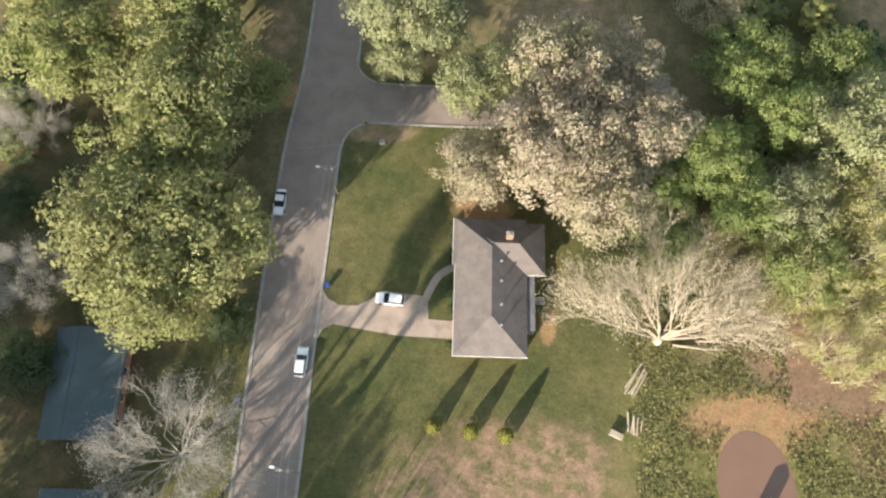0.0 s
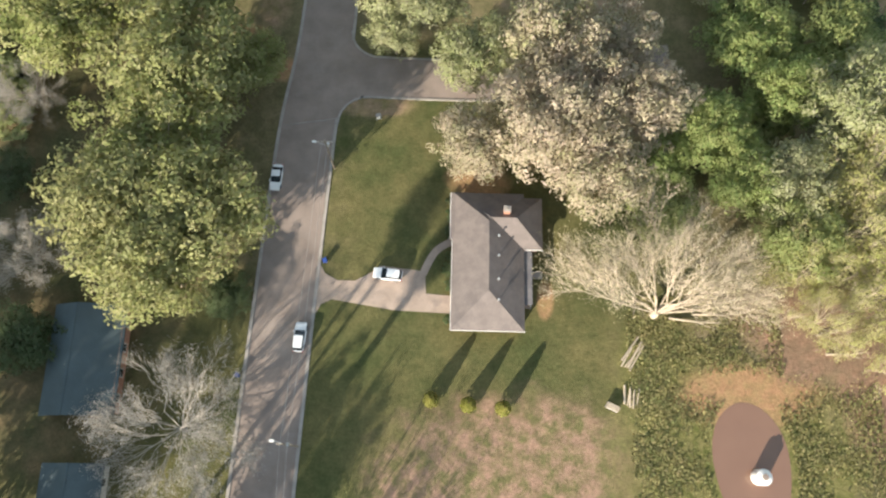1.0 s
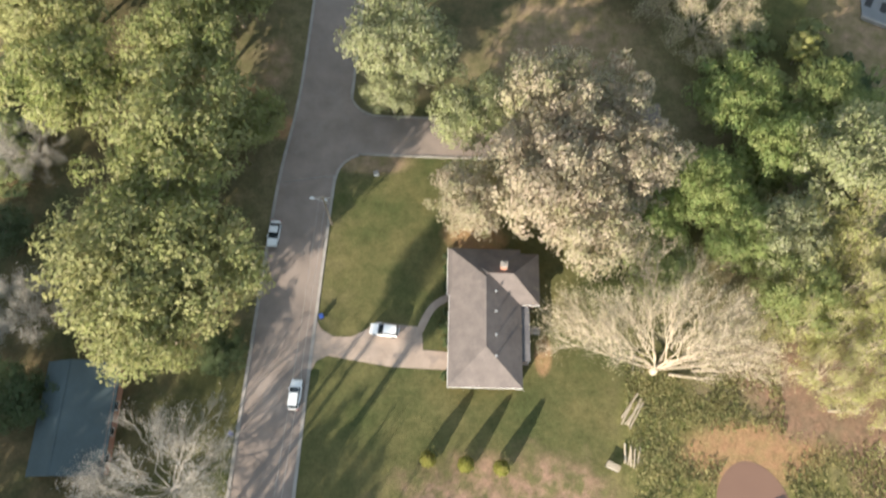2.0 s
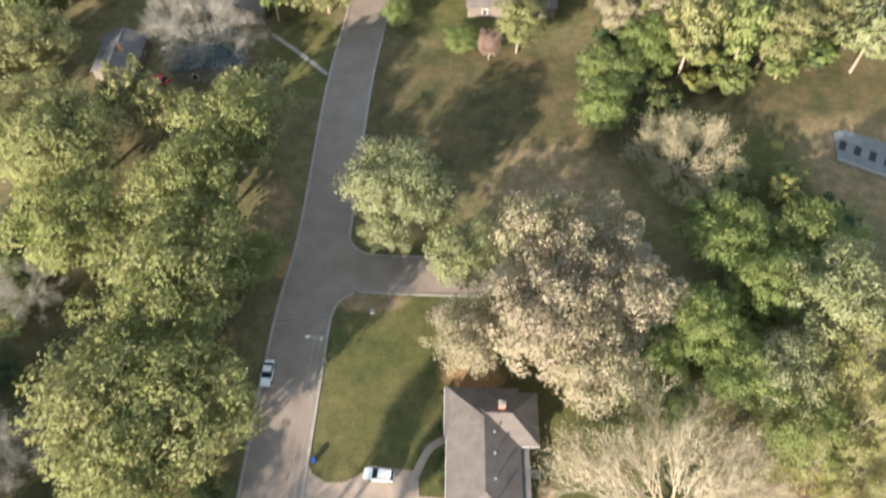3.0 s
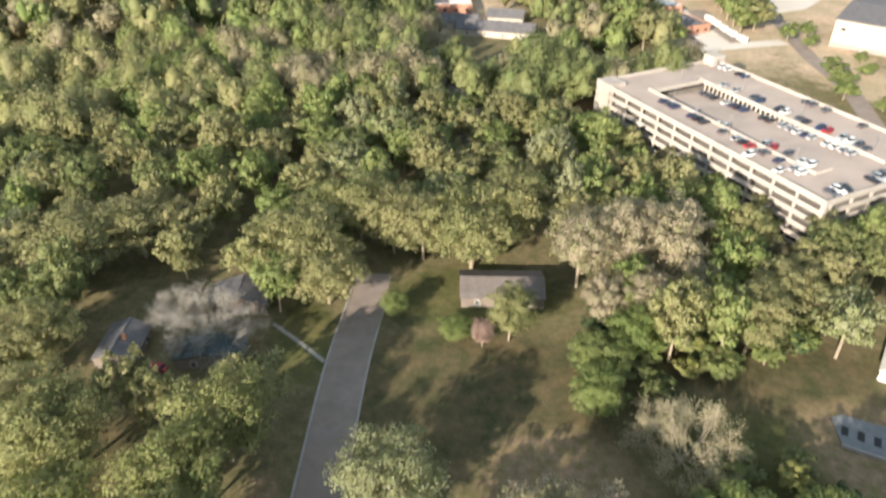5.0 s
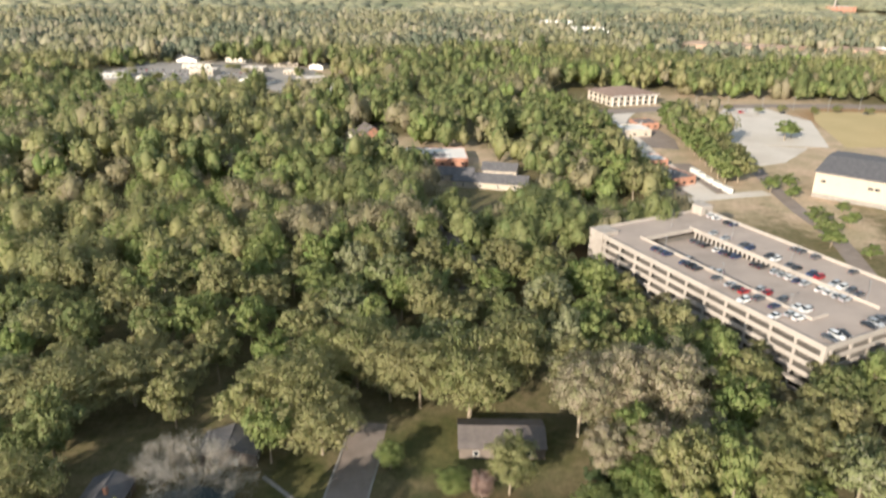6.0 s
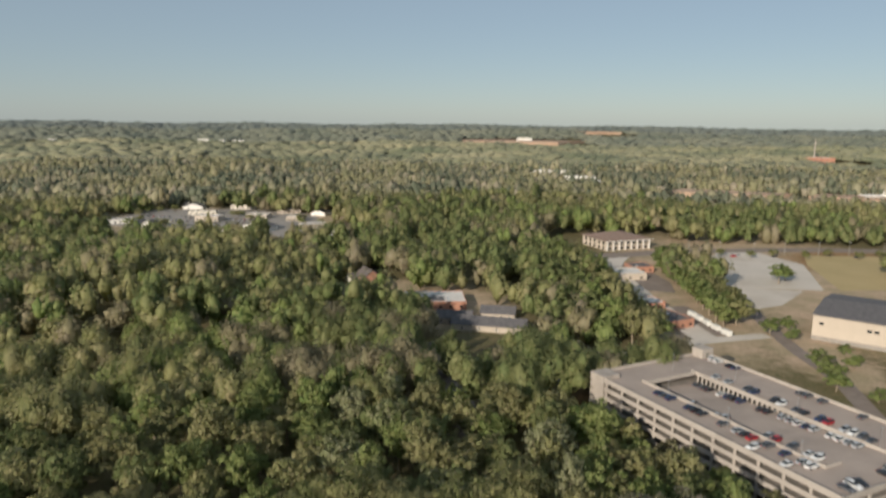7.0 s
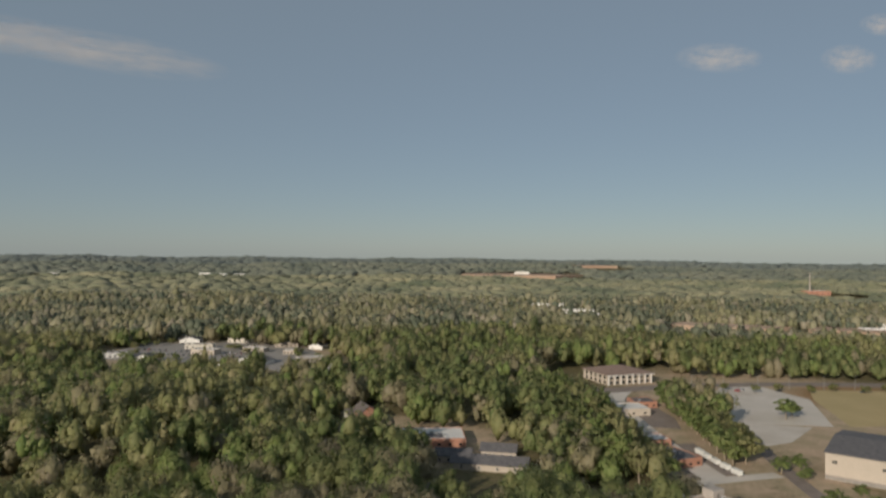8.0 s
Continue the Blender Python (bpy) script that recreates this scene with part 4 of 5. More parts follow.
# ---- yard things ----
EVERGREEN = leaf_material("arborvitae_leaves", (0.16, 0.18, 0.03), (0.25, 0.25, 0.05), (0.28, 0.25, 0.08), 1.5)


def cone_shrub(x, y, r, h):
    rng2 = np.random.default_rng(int(x * 10) + 77)
    e = thing("arborvitae", pose(x, y, 0), "narrow yellow-green arborvitae shrub on the lawn", "shrub", "row of lawn shrubs")
    n = 1500
    z = rng2.uniform(0.1, 1, n) ** 0.8
    a = rng2.uniform(0, math.tau, n)
    rad = r * np.sqrt(1 - z * 0.97) * rng2.uniform(0.75, 1.08, n)
    c = np.stack([np.cos(a) * rad, np.sin(a) * rad, z * h], -1)
    soup("crown", leaf_cards(c, np.stack([np.cos(a), np.sin(a), 0.4 + 0 * a], -1), 0.2, rng2, -0.6), 4, EVERGREEN, e)
    bm = bmesh.new()
    tube(bm, (0, 0, -0.2), (0, 0, h * 0.8), 0.12, 0.04)
    part("trunk", bm, BARK, e)


for x, y in ((-1.9, 10.0), (3.7, 9.4), (8.9, 9.0)):
    cone_shrub(x, y, 1.3, 4.3)


def wheelie_bin(x, y, a):
    e = thing("wheelie_bin", pose(x, y, 0.14, 0, 0, a), "blue plastic wheelie bin at the kerb", "bin", "blue bins")
    blue = plain("blue_plastic", (0.03, 0.07, 0.28), 0.5)
    part("body", profile([(-0.26, 0.08), (-0.34, 0.98), (0.34, 0.98), (0.26, 0.08)], 0.3, bevel=0.03), blue, e)
    part("lid", boxed(-0.33, 0.33, -0.38, 0.36, 0.98, 1.06, bevel=0.03), blue, e)
    for s in (-1, 1):
        bm = bmesh.new()
        tube(bm, (s * 0.25, -0.3, 0.11), (s * 0.32, -0.3, 0.11), 0.11, 0.11, 12)
        part("wheel", bm, RUBBER, e)


wheelie_bin(-19.4, 31.3, 20)
wheelie_bin(-31.2, 12.9, 170)


def utility_pole(x, y, arm_a, lamp):
    e = thing("utility_pole", pose(x, y, 0, 0, 0, arm_a), "wooden utility pole with crossarm and lamp beside the street", "pole", "utility poles")
    wood = BARK
    bm = bmesh.new()
    tube(bm, (0, 0, -0.5), (0, 0, 10.5), 0.16, 0.11, 10)
    part("post", bm, wood, e)
    arm = part("crossarm", boxed(-1.1, 1.1, -0.07, 0.07, 9.8, 9.95, bevel=0.01), wood, e)
    for k in (-1.0, -0.5, 0.5, 1.0):
        bm = bmesh.new()
        tube(bm, (k, 0, 9.95), (k, 0, 10.15), 0.05, 0.03, 8)
        part("insulator", bm, TRIM, arm)
    bm = bmesh.new()
    tube(bm, (0.35, 0, 8.4), (0.35, 0, 9.3), 0.24, 0.24, 12)
    part("transformer", bm, GALV, e, "grey pole transformer")
    if lamp:
        bm = bmesh.new()
        tube(bm, (0, 0, 8.6), (-1.6, 0.4, 9.0), 0.04, 0.04, 6)
        part("lamp_arm", bm, GALV, e)
        part("lamp_head", boxed(-2.2, -1.5, 0.25, 0.6, 8.92, 9.08, bevel=0.05), TRIM, e, "pale street lamp head")


POLES = [(-20.6, -42.0), (-21.3, 2.8), (-19.2, 47.6)]
for x, y in POLES:
    utility_pole(x, y, 0, True)
wires = thing("overhead_line", pose(0, 0, 0), "thin sagging overhead wires between poles", "cable")
for (xa, ya), (xb, yb) in zip(POLES, POLES[1:]):
    for off in (-0.5, 0.5):
        bm = bmesh.new()
        prev = None
        for i in range(13):
            t = i / 12
            p = (xa + (xb - xa) * t + off, ya + (yb - ya) * t, 10.12 - 4 * 0.7 * t * (1 - t))
            if prev:
                tube(bm, prev, p, 0.013, 0.013, 4)
            prev = p
        part("wire", bm, GALV, wires)


ub = thing("utility_box", pose(-12.3, 57.2, 0, 0, 0, 12), "small pale utility box on the corner lawn", "utility box")
part("cabinet", boxed(-0.4, 0.4, -0.3, 0.3, -0.1, 0.8, bevel=0.03), TRIM, ub)
part("lid", boxed(-0.44, 0.44, -0.34, 0.34, 0.8, 0.88, bevel=0.02), KERB, ub)


def log_pile(x, y, a, n, length, label):
    e = thing("log_pile", pose(x, y, 0, 0, 0, a), label, "log pile", "log piles")
    rng2 = np.random.default_rng(int(x * 7))
    for i in range(n):
        r = rng2.uniform(0.13, 0.22)
        bm = bmesh.new()
        s = rng2.uniform(-0.5, 0.5)
        tube(bm, ((i - n / 2) * 0.45, s - length / 2, r), ((i - n / 2) * 0.45 + rng2.uniform(-0.5, 0.5), s + length / 2, r), r, r * 0.8, 8)
        part("log", bm, PALE_BARK, e)


log_pile(29.2, 17.8, -35, 5, 4.6, "cut pale logs lying in the long grass")
log_pile(28.6, 11.2, -12, 5, 2.8, "short pale logs stacked on the lawn's edge")
crate = thing("crate", pose(25.3, 9.7, 0, 0, 0, -25), "pale wooden crate on the lawn's edge", "crate")
for k in range(4):
    part("board", boxed(-1.0, 1.0, -0.42 + k * 0.22, -0.24 + k * 0.22, 0.95, 1.0), PALE_BARK, crate)
part("box", boxed(-0.95, 0.95, -0.4, 0.45, 0, 0.95, bevel=0.02), SHADE_CONC, crate)
tank = thing("water_tank", pose(46.3, 0.3, 0), "round white tank beside the pond", "tank")
bm = bmesh.new(); tube(bm, (0, 0, -0.2), (0, 0, 2.1), 1.15, 1.15, 24); part("shell", bm, TRIM, tank)
bm = bmesh.new(); tube(bm, (0, 0, 2.1), (0, 0, 2.45), 1.15, 0.5, 24); part("lid", bm, TRIM, tank)
bm = bmesh.new(); tube(bm, (0, 0, 2.45), (0, 0, 2.52), 0.5, 0.45, 20); part("hatch", bm, CONCRETE, tank, "rusty hatch")
for i, (x, y, a, l) in enumerate(((54.0, 29.7, -55, 6.5), (57.5, 21.5, -75, 7), (58.5, 18.6, -86, 6), (38.5, 24.3, -88, 8), (62, 30, -60, 7), (60, 34, -50, 7), (34.2, 24.6, -84, 9), (34.8, 23.6, -95, 8), (33.6, 25.3, -78, 10))):
    e = thing("fallen_trunk", pose(x, y, 0, 0, 0, a), "pale fallen trunk lying on bare earth", "fallen tree", "fallen trunks")
    bm = bmesh.new()
    tube(bm, (0, 0, 0.2), (0.2, l * 0.6, 0.5), 0.2, 0.14, 8); tube(bm, (0.2, l * 0.6, 0.5), (0, l, 0.9), 0.14, 0.06, 6)
    part("stem", bm, PALE_BARK, e)
    bm = bmesh.new()
    tube(bm, (0.15, l * 0.5, 0.45), (1.1, l * 0.85, 1.0), 0.09, 0.03, 5); tube(bm, (0.2, l * 0.62, 0.5), (-0.8, l * 0.95, 0.9), 0.07, 0.03, 5)
    part("branch", bm, PALE_BARK, e)

# trees outside the view, whose long shadows lie on the lawn and street
def tall_pine(x, y, h):
    e = thing("pine_tree", pose(x, y, 0), "tall bare-stemmed pine beside the street", "tree", "tall pines")
    r3 = np.random.default_rng(int(abs(x) * 10))
    bm = bmesh.new()
    tube(bm, (0, 0, -0.3), (0.3, 0.2, h * 0.6), 0.42, 0.3, 9); tube(bm, (0.3, 0.2, h * 0.6), (0, 0, h), 0.3, 0.08, 7)
    part("trunk", bm, BARK, e)
    for i in range(9):
        z, a = h * r3.uniform(0.6, 0.92), r3.uniform(0, math.tau)
        bm = bmesh.new()
        tube(bm, (0.15, 0.1, z), (math.cos(a) * 3, math.sin(a) * 3, z + 1.2), 0.09, 0.03, 5)
        part("branch", bm, BARK, e)
    n = 1100
    c3 = unit(n, r3) * np.array([2.6, 2.6, h * 0.12]) * r3.uniform(0.3, 1, (n, 1)) + np.array([0, 0, h * 0.86])
    soup("crown", sprigs(c3, unit(n, r3), 0.3, r3), 3, LEAF["dark"], e)


for x, y, h in ((-42, -16, 29.5), (-40.4, -17, 28), (-33, -16.4, 25.5), (-36.5, -21, 28)):
    tall_pine(x, y, h)
for x, y in ((-73, -4), (-70, -15), (-82, 8), (-62, -22), (-84, 22)):
    leafy_tree("street_tree", x, y, 8, 18, "olive", 2, 15500, 0.235, 190, "broad olive-green tree beyond the blue-roofed house", "trees along the street")
for k, (x, y, r, h) in enumerate(((-27, -15, 7, 20.5), (-20, -21, 7, 22), (-12, -20, 6, 17.5), (-33, -12, 6, 16.5))):
    bare_tree("bare_tree", x, y, r, h, k % 2, GREY_BARK, "greybud", "tall leafless tree beside the street", "tall street trees", True)
for x, y, r, h in ((-37, -20, 3.6, 17.5), (-34, -27, 3.6, 18)):
    leafy_tree("street_tree", x, y, r, h, "olive", 1, 15500, 0.235, 190, "slim olive-green tree beside the street", "tall street trees")
WEED = leaf_material("long_grass_blades", (0.13, 0.17, 0.05), (0.27, 0.25, 0.10), (0.36, 0.30, 0.15), 0.5)
wr = np.random.default_rng(5)
n = 30000
wx, wy = wr.uniform(28, 66, n), wr.uniform(-6, 27, n)
keep = (np.hypot((wx - 45.6) / 6.4, (wy - 1.4) / 11) > 1) & (np.hypot((wx - 46) / 10, (wy - 13) / 3.5) > wr.uniform(0.6, 1.2, n)) & (np.sin(wx * 0.6 + 1) + np.sin(wy * 0.7 + wx * 0.2) + wr.normal(size=n) * 0.8 > -0.5) & ~((wx > 52) & (wy > 12 + wr.normal(size=n) * 2))
c = np.stack([wx, wy, wr.uniform(0.05, 0.3, n)], -1)[keep]
tagged(soften(soup("long_grass", leaf_cards(c, np.tile((0.0, 0.0, 1.0), (len(c), 1)), 0.23, wr, -0.2), 4, WEED), np.tile((0.0, 0.0, 1.0), (len(c), 1)) + wr.normal(size=c.shape) * 0.3),
       "rough tufted grass and weeds round the pond", "grass", kind="stuff")

# undergrowth at the wood's edges
urng = np.random.default_rng(33)
for cx, cy, rx, ry, n in ((44, 121, 16, 9, 14), (72, 121, 18, 9, 14), (62, 80, 12, 12, 9), (50, 103, 8, 6, 4), (-5, 163, 26, 5, 9), (42, 60, 14, 12, 8), (-72, 70, 9, 24, 9)):
    for i in range(n):
        x, y = cx + urng.uniform(-rx, rx), cy + urng.uniform(-ry, ry)
        leafy_tree("undergrowth_shrub", x, y, urng.uniform(3.0, 5.2), urng.uniform(3.5, 7.5), ("deep", "green", "dark", "deep", "yellow")[i % 5], 4 + i % 4, 2400, 0.62, 50, "dense green undergrowth bush at the wood's edge", "undergrowth at the wood's edge")

# foundation shrubs in front of the house
for i, y in enumerate((22.4, 27.6, 30.2, 32.4, 36.8, 39.6, 42.0)):
    leafy_tree("shrub", 0.3 + 0.3 * (i % 2), y, 0.9 + 0.25 * (i % 3), 1.6 + 0.3 * (i % 2), "dark", 4 + i % 4, 2400, 0.62, 50, "small dark shrub against the house wall", "shrubs by the house")

# ---- parking garage ----
GA, GU, GV = Vector((55.6, 247.7)), Vector((0.4517, -0.8922)), Vector((0.8922, 0.4517))
GM = Matrix(((GU.x, GV.x, 0, GA.x), (GU.y, GV.y, 0, GA.y), (0, 0, 1, 0), (0, 0, 0, 1)))
GL, GW, GZ = 98.0, 56.0, 16.0
garage = thing("parking_garage", GM, "pale precast concrete parking garage with open decks", "garage")
LEVELS = 5


def gbox(name, mat, *a, bevel=0.0, label="", parent=None):
    return part(name, boxed(*a, bevel=bevel), mat, parent or garage, label)


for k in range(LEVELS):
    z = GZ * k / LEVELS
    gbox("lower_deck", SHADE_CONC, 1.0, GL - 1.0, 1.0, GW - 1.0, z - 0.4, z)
RU0, RU1, RV0, RV1 = 16.0, 85.0, 11.5, 35.5
for a in ((0.4, RU0, 0.4, GW - 0.4), (RU1, GL - 0.4, 0.4, GW - 0.4), (RU0, RU1, 0.4, RV0), (RU0, RU1, RV1, GW - 0.4)):
    gbox("top_deck", DECK, *a, GZ - 0.45, GZ)
ramp = bmesh.new()
rows = [[ramp.verts.new((u, v, z + dz)) for v, dz in ((RV0, 0), (RV1, 0), (RV1, -0.4), (RV0, -0.4))] for u, z in ((RU0, GZ - 3.2), (RU1, GZ))]
for i in range(4):
    ramp.faces.new((rows[0][i], rows[0][(i + 1) % 4], rows[1][(i + 1) % 4], rows[1][i]))
bmesh.ops.recalc_face_normals(ramp, faces=ramp.faces)
part("ramp", ramp, DECK, garage)
for v in (RV0, RV1):
    gbox("inner_parapet", PALE_CONC, RU0 - 2, RU1 + (4 if v == RV1 else 0), v - 0.12, v + 0.12, GZ - 0.5, GZ + 1.0, bevel=0.03)
    for i in range(24):
        u = RU0 + 1 + i * 2.0
        zr = GZ - 3.2 + 3.2 * (u - RU0) / (RU1 - RU0)
        gbox("inner_post", PALE_CONC, u, u + 0.7, v - 0.1, v + 0.1, zr, GZ - 0.5)
gbox("inner_parapet", PALE_CONC, RU0 - 0.12, RU0 + 0.12, RV0, RV1, GZ - 0.5, GZ + 1.0)
gbox("inner_parapet", PALE_CONC, RU1 - 0.12, RU1 + 0.12, RV0, RV0 + 7, GZ - 0.5, GZ + 0.9)
for k in range(1, LEVELS + 1):
    z = GZ * k / LEVELS
    top = z + (1.05 if k == LEVELS else 0.75)
    gbox("spandrel", PALE_CONC, 7.0, GL, 0.0, 0.35, z - 0.75, top, bevel=0.03)
    gbox("spandrel", PALE_CONC, 0.0, GL, GW - 0.35, GW, z - 0.75, top, bevel=0.03)
    gbox("spandrel", PALE_CONC, GL - 0.35, GL, 0.36, GW - 0.36, z - 0.75, top, bevel=0.03)
    gbox("spandrel", PALE_CONC, 0.0, 0.35, 7.0, GW - 0.36, z - 0.75, top, bevel=0.03)
for i in range(12):
    u = 7.5 + i * 8.1
    gbox("column", PALE_CONC, u, u + 0.8, 0.36, 0.9, -0.3, GZ - 0.5)
    gbox("column", PALE_CONC, u, u + 0.8, GW - 0.9, GW - 0.36, -0.3, GZ - 0.5)
for i in range(7):
    v = 3 + i * 8.2
    gbox("column", PALE_CONC, GL - 0.9, GL - 0.36, v, v + 0.8, -0.3, GZ - 0.5)
    gbox("column", PALE_CONC, 0.36, 0.9, v, v + 0.8, -0.3, GZ - 0.5)
gbox("plinth", PALE_CONC, 7.0, GL, 0.05, 0.3, -0.3, 1.1)
gbox("plinth", PALE_CONC, GL - 0.3, GL - 0.05, 0.31, GW - 0.36, -0.3, 1.1)
gbox("corner_pier", PALE_CONC, GL - 1.2, GL + 0.05, -0.05, 1.2, -0.3, GZ + 1.05, bevel=0.03)
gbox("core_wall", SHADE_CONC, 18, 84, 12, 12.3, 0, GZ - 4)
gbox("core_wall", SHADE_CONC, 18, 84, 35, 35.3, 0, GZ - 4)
gbox("stair_tower", PALE_CONC, -0.4, 7.0, -0.4, 7.0, -0.3, GZ + 1.3, bevel=0.05, label="solid pale corner tower")
st = gbox("lift_tower", PALE_CONC, -0.4, 5.0, GW - 5.5, GW + 0.4, -0.3, GZ + 3.6, bevel=0.05, label="pale lift tower on the roof")
gbox("door", SHADE_CONC, 4.98, 5.06, GW - 3.6, GW - 2.2, GZ, GZ + 2.2, parent=st)
for u, v in ((30, 8), (55, 8), (80, 8), (30, 40), (55, 40), (84, 37), (10, 30)):
    lp = thing("deck_lamp", GM @ pose(u, v, GZ), "thin lamp post on the top parking deck", "lamp post", "deck lamps")
    bm = bmesh.new(); tube(bm, (0, 0, 0), (0, 0, 6.5), 0.09, 0.06, 6); part("post", bm, GALV, lp)
    part("lamp_head", boxed(-0.5, 0.5, -0.15, 0.15, 6.5, 6.62, bevel=0.02), GALV, lp)

for i in range(15):
    u = 9 + i * 6.1
    p = GM @ Vector((u, -5.5 - 4 * (i % 3), 0))
    leafy_tree("woodland_tree", p.x, p.y, 4.6 + (i % 4) * 0.7, 8 + (i * 5 % 7), ("wood", "green", "brown", "deep")[i % 4], 4 + i % 4, 2400, 0.62, 50, "tree standing close to the garage's open side", "trees by the garage")

PROTO = {}
crng = np.random.default_rng(21)


def parked(u, v, z, turn, m=GM):
    c = str(crng.choice(["white", "silver", "black", "grey", "red", "dark_blue"], p=(0.27, 0.17, 0.22, 0.2, 0.07, 0.07)))
    s = str(crng.choice(["saloon", "estate"]))
    place = m @ pose(u, v, z, 0, 0, turn)
    if (c, s) not in PROTO:
        PROTO[c, s] = make_car(place, c, s, f"{c.replace('_', ' ')} car in a parking bay", "cars on the parking deck")
    else:
        copy_thing(PROTO[c, s], place)


for v, turn, u0, u1, chance, on_ramp in ((8.6, 0, 17, 84, 0.6, 0), (14.6, 180, 20, 82, 0.5, 1), (32.4, 0, 20, 82, 0.65, 1), (38.5, 180, 20, 86, 0.35, 0), (53.0, 0, 8, 92, 0.3, 0), (3.2, 180, 9, 30, 0.35, 0), (3.2, 180, 60, 90, 0.12, 0)):
    u = u0
    while u < u1:
        if crng.random() < chance:
            z = GZ - 3.2 + 3.2 * (u - RU0) / (RU1 - RU0) if on_ramp else GZ
            parked(u, v, z, turn + crng.uniform(-2, 2))
        u += 2.75
for v in np.arange(6, 50, 2.75):
    if crng.random() < 0.7:
        parked(94.6, v, GZ, -90)

# ---- buildings beyond ----
def flat_building(name, m, w, l, h, wall_mat, roof_mat, label, units=2, bays=4, floor_h=3.4, category="building", group=""):
    """A flat-roofed building with a parapet, window bays on all sides and roof units."""
    e = thing(name, m, label, category, group)
    wall_ring(0, w, 0, l, h, wall_mat, e, 0.3)
    part("roof", boxed(0.3, w - 0.3, 0.3, l - 0.3, h - 0.7, h - 0.35), roof_mat, e)
    for k in range(max(1, int(h // floor_h))):
        for i in range(bays):
            x = w * (i + 0.5) / bays
            part("window", boxed(x - 0.9, x + 0.9, -0.03, 0.06, k * floor_h + 1.0, k * floor_h + 2.4), GLASS, e)
            y = l * (i + 0.5) / bays
            part("window", boxed(-0.03, 0.06, y - 0.9, y + 0.9, k * floor_h + 1.0, k * floor_h + 2.4), GLASS, e)
    for i in range(units):
        x, y = w * (0.25 + 0.5 * ((i * 0.618) % 1)), l * (0.2 + 0.6 * ((i * 0.37) % 1))
        part("roof_unit", boxed(x - 1, x + 1, y - 0.8, y + 0.8, h - 0.35, h + 0.9, bevel=0.05), GALV, e)
    return e


TAN_WALL = surface("tan_wall", (0.43, 0.365, 0.295), (0.49, 0.42, 0.345), 0.05, 2.0, 0.8)
PALE_LOT = surface("pale_gravel_lot", (0.48, 0.43, 0.37), (0.55, 0.49, 0.43), 0.03, 1.0, 0.95, dirt=(0.42, 0.36, 0.30))
DRY_GRASS = surface("dry_grass", (0.36, 0.28, 0.13), (0.42, 0.32, 0.16), 0.02, 0.6, 0.95)
BROWN_ROOF = surface("brown_shingles", (0.20, 0.135, 0.105), (0.25, 0.175, 0.14), 0.3, 4.0, 0.9)
WHITE_ROOF = surface("white_membrane_roof", (0.62, 0.58, 0.53), (0.70, 0.66, 0.61), 0.1, 2.0, 0.7)

# sports hall
arena = thing("sports_hall", pose(188.0, 345.0, 0, 0, 0, -38), "large pale sports hall with a dark low roof", "hall")
part("wall", boxed(0, 70, 0, 0.5, -0.3, 13.0), TAN_WALL, arena)
part("wall", boxed(0, 0.5, 0.5, 55, -0.3, 13.0), TAN_WALL, arena)
part("wall", boxed(69.5, 70, 0.5, 55, -0.3, 13.0), TAN_WALL, arena)
part("wall", boxed(0.5, 69.5, 54.5, 55, -0.3, 13.0), TAN_WALL, arena)
part("roof", hip_roof(-0.6, 70.6, -0.6, 55.6, 13.4, 16.5, "x", 0.4, 0.4, 0.5), DARK_ROOF, arena, "dark low-pitched roof")
for x in (3, 24, 27, 45, 48):
    part("window", boxed(x, x + 2.2, -0.06, 0.04, 8.2, 9.4), GLASS, arena)
for y in (10, 22, 34, 46):
    part("window", boxed(-0.06, 0.04, y, y + 2.2, 8.2, 9.4), GLASS, arena)
part("base_band", boxed(-0.05, 70, -0.12, 0.0, -0.3, 2.2), KERB, arena)

tagged(part("pavement_lot", slab([(188, 458), (200, 531), (240, 600), (262, 600), (280, 536), (251, 451)], -0.3, 0.06), PALE_LOT), "pale gravel parking lot", "parking lot", kind="structure")
tagged(part("pavement_field", slab([(283, 536), (262, 451), (300, 455), (420, 500), (430, 570), (300, 575)], -0.3, 0.05), DRY_GRASS), "dry straw-coloured field", "field", kind="structure")
tagged(part("road", ribbon([(120, 560), (200, 585), (300, 600), (420, 600), (620, 610)], -9, 9, -0.3, 0.08), ASPHALT), "wide grey road past the parking lot", "road", kind="structure")
tagged(part("road", ribbon([(190, 445), (184, 421), (172, 333), (170, 286), (160, 239), (150, 190)], -4, 4, -0.3, 0.07), ASPHALT), "service road beside the sports hall", "road", kind="structure")
tagged(part("road", ribbon([(40, 240), (50, 275), (64, 300), (84, 316), (128, 338), (168, 350)], -4, 4, -0.3, 0.06), PALE_LOT), "pale access road behind the garage", "road", kind="structure")
tagged(part("road", ribbon([(134, 340), (128, 400), (126, 450), (128, 520), (150, 575)], -7, 7, -0.3, 0.05), PALE_LOT), "pale lane past small shops", "road", kind="structure")
tagged(part("road", ribbon([(8, 225), (6, 262), (-8, 300), (-22, 350), (-48, 400), (-80, 470), (-110, 600), (-180, 700)], -6, 6, -0.3, 0.05), ASPHALT), "dark road between the trees", "road", kind="structure")
tagged(part("pavement_lane", slab([(112, 452), (108, 520), (150, 540), (156, 470), (150, 440)], -0.3, 0.04), ASPHALT), "worn asphalt yard between small shops", "parking lot", kind="structure")
tagged(part("pavement_lane", slab([(106, 338), (108, 402), (146, 408), (150, 350)], -0.3, 0.04), ASPHALT), "worn asphalt yard beside a brick shop", "parking lot", kind="structure")
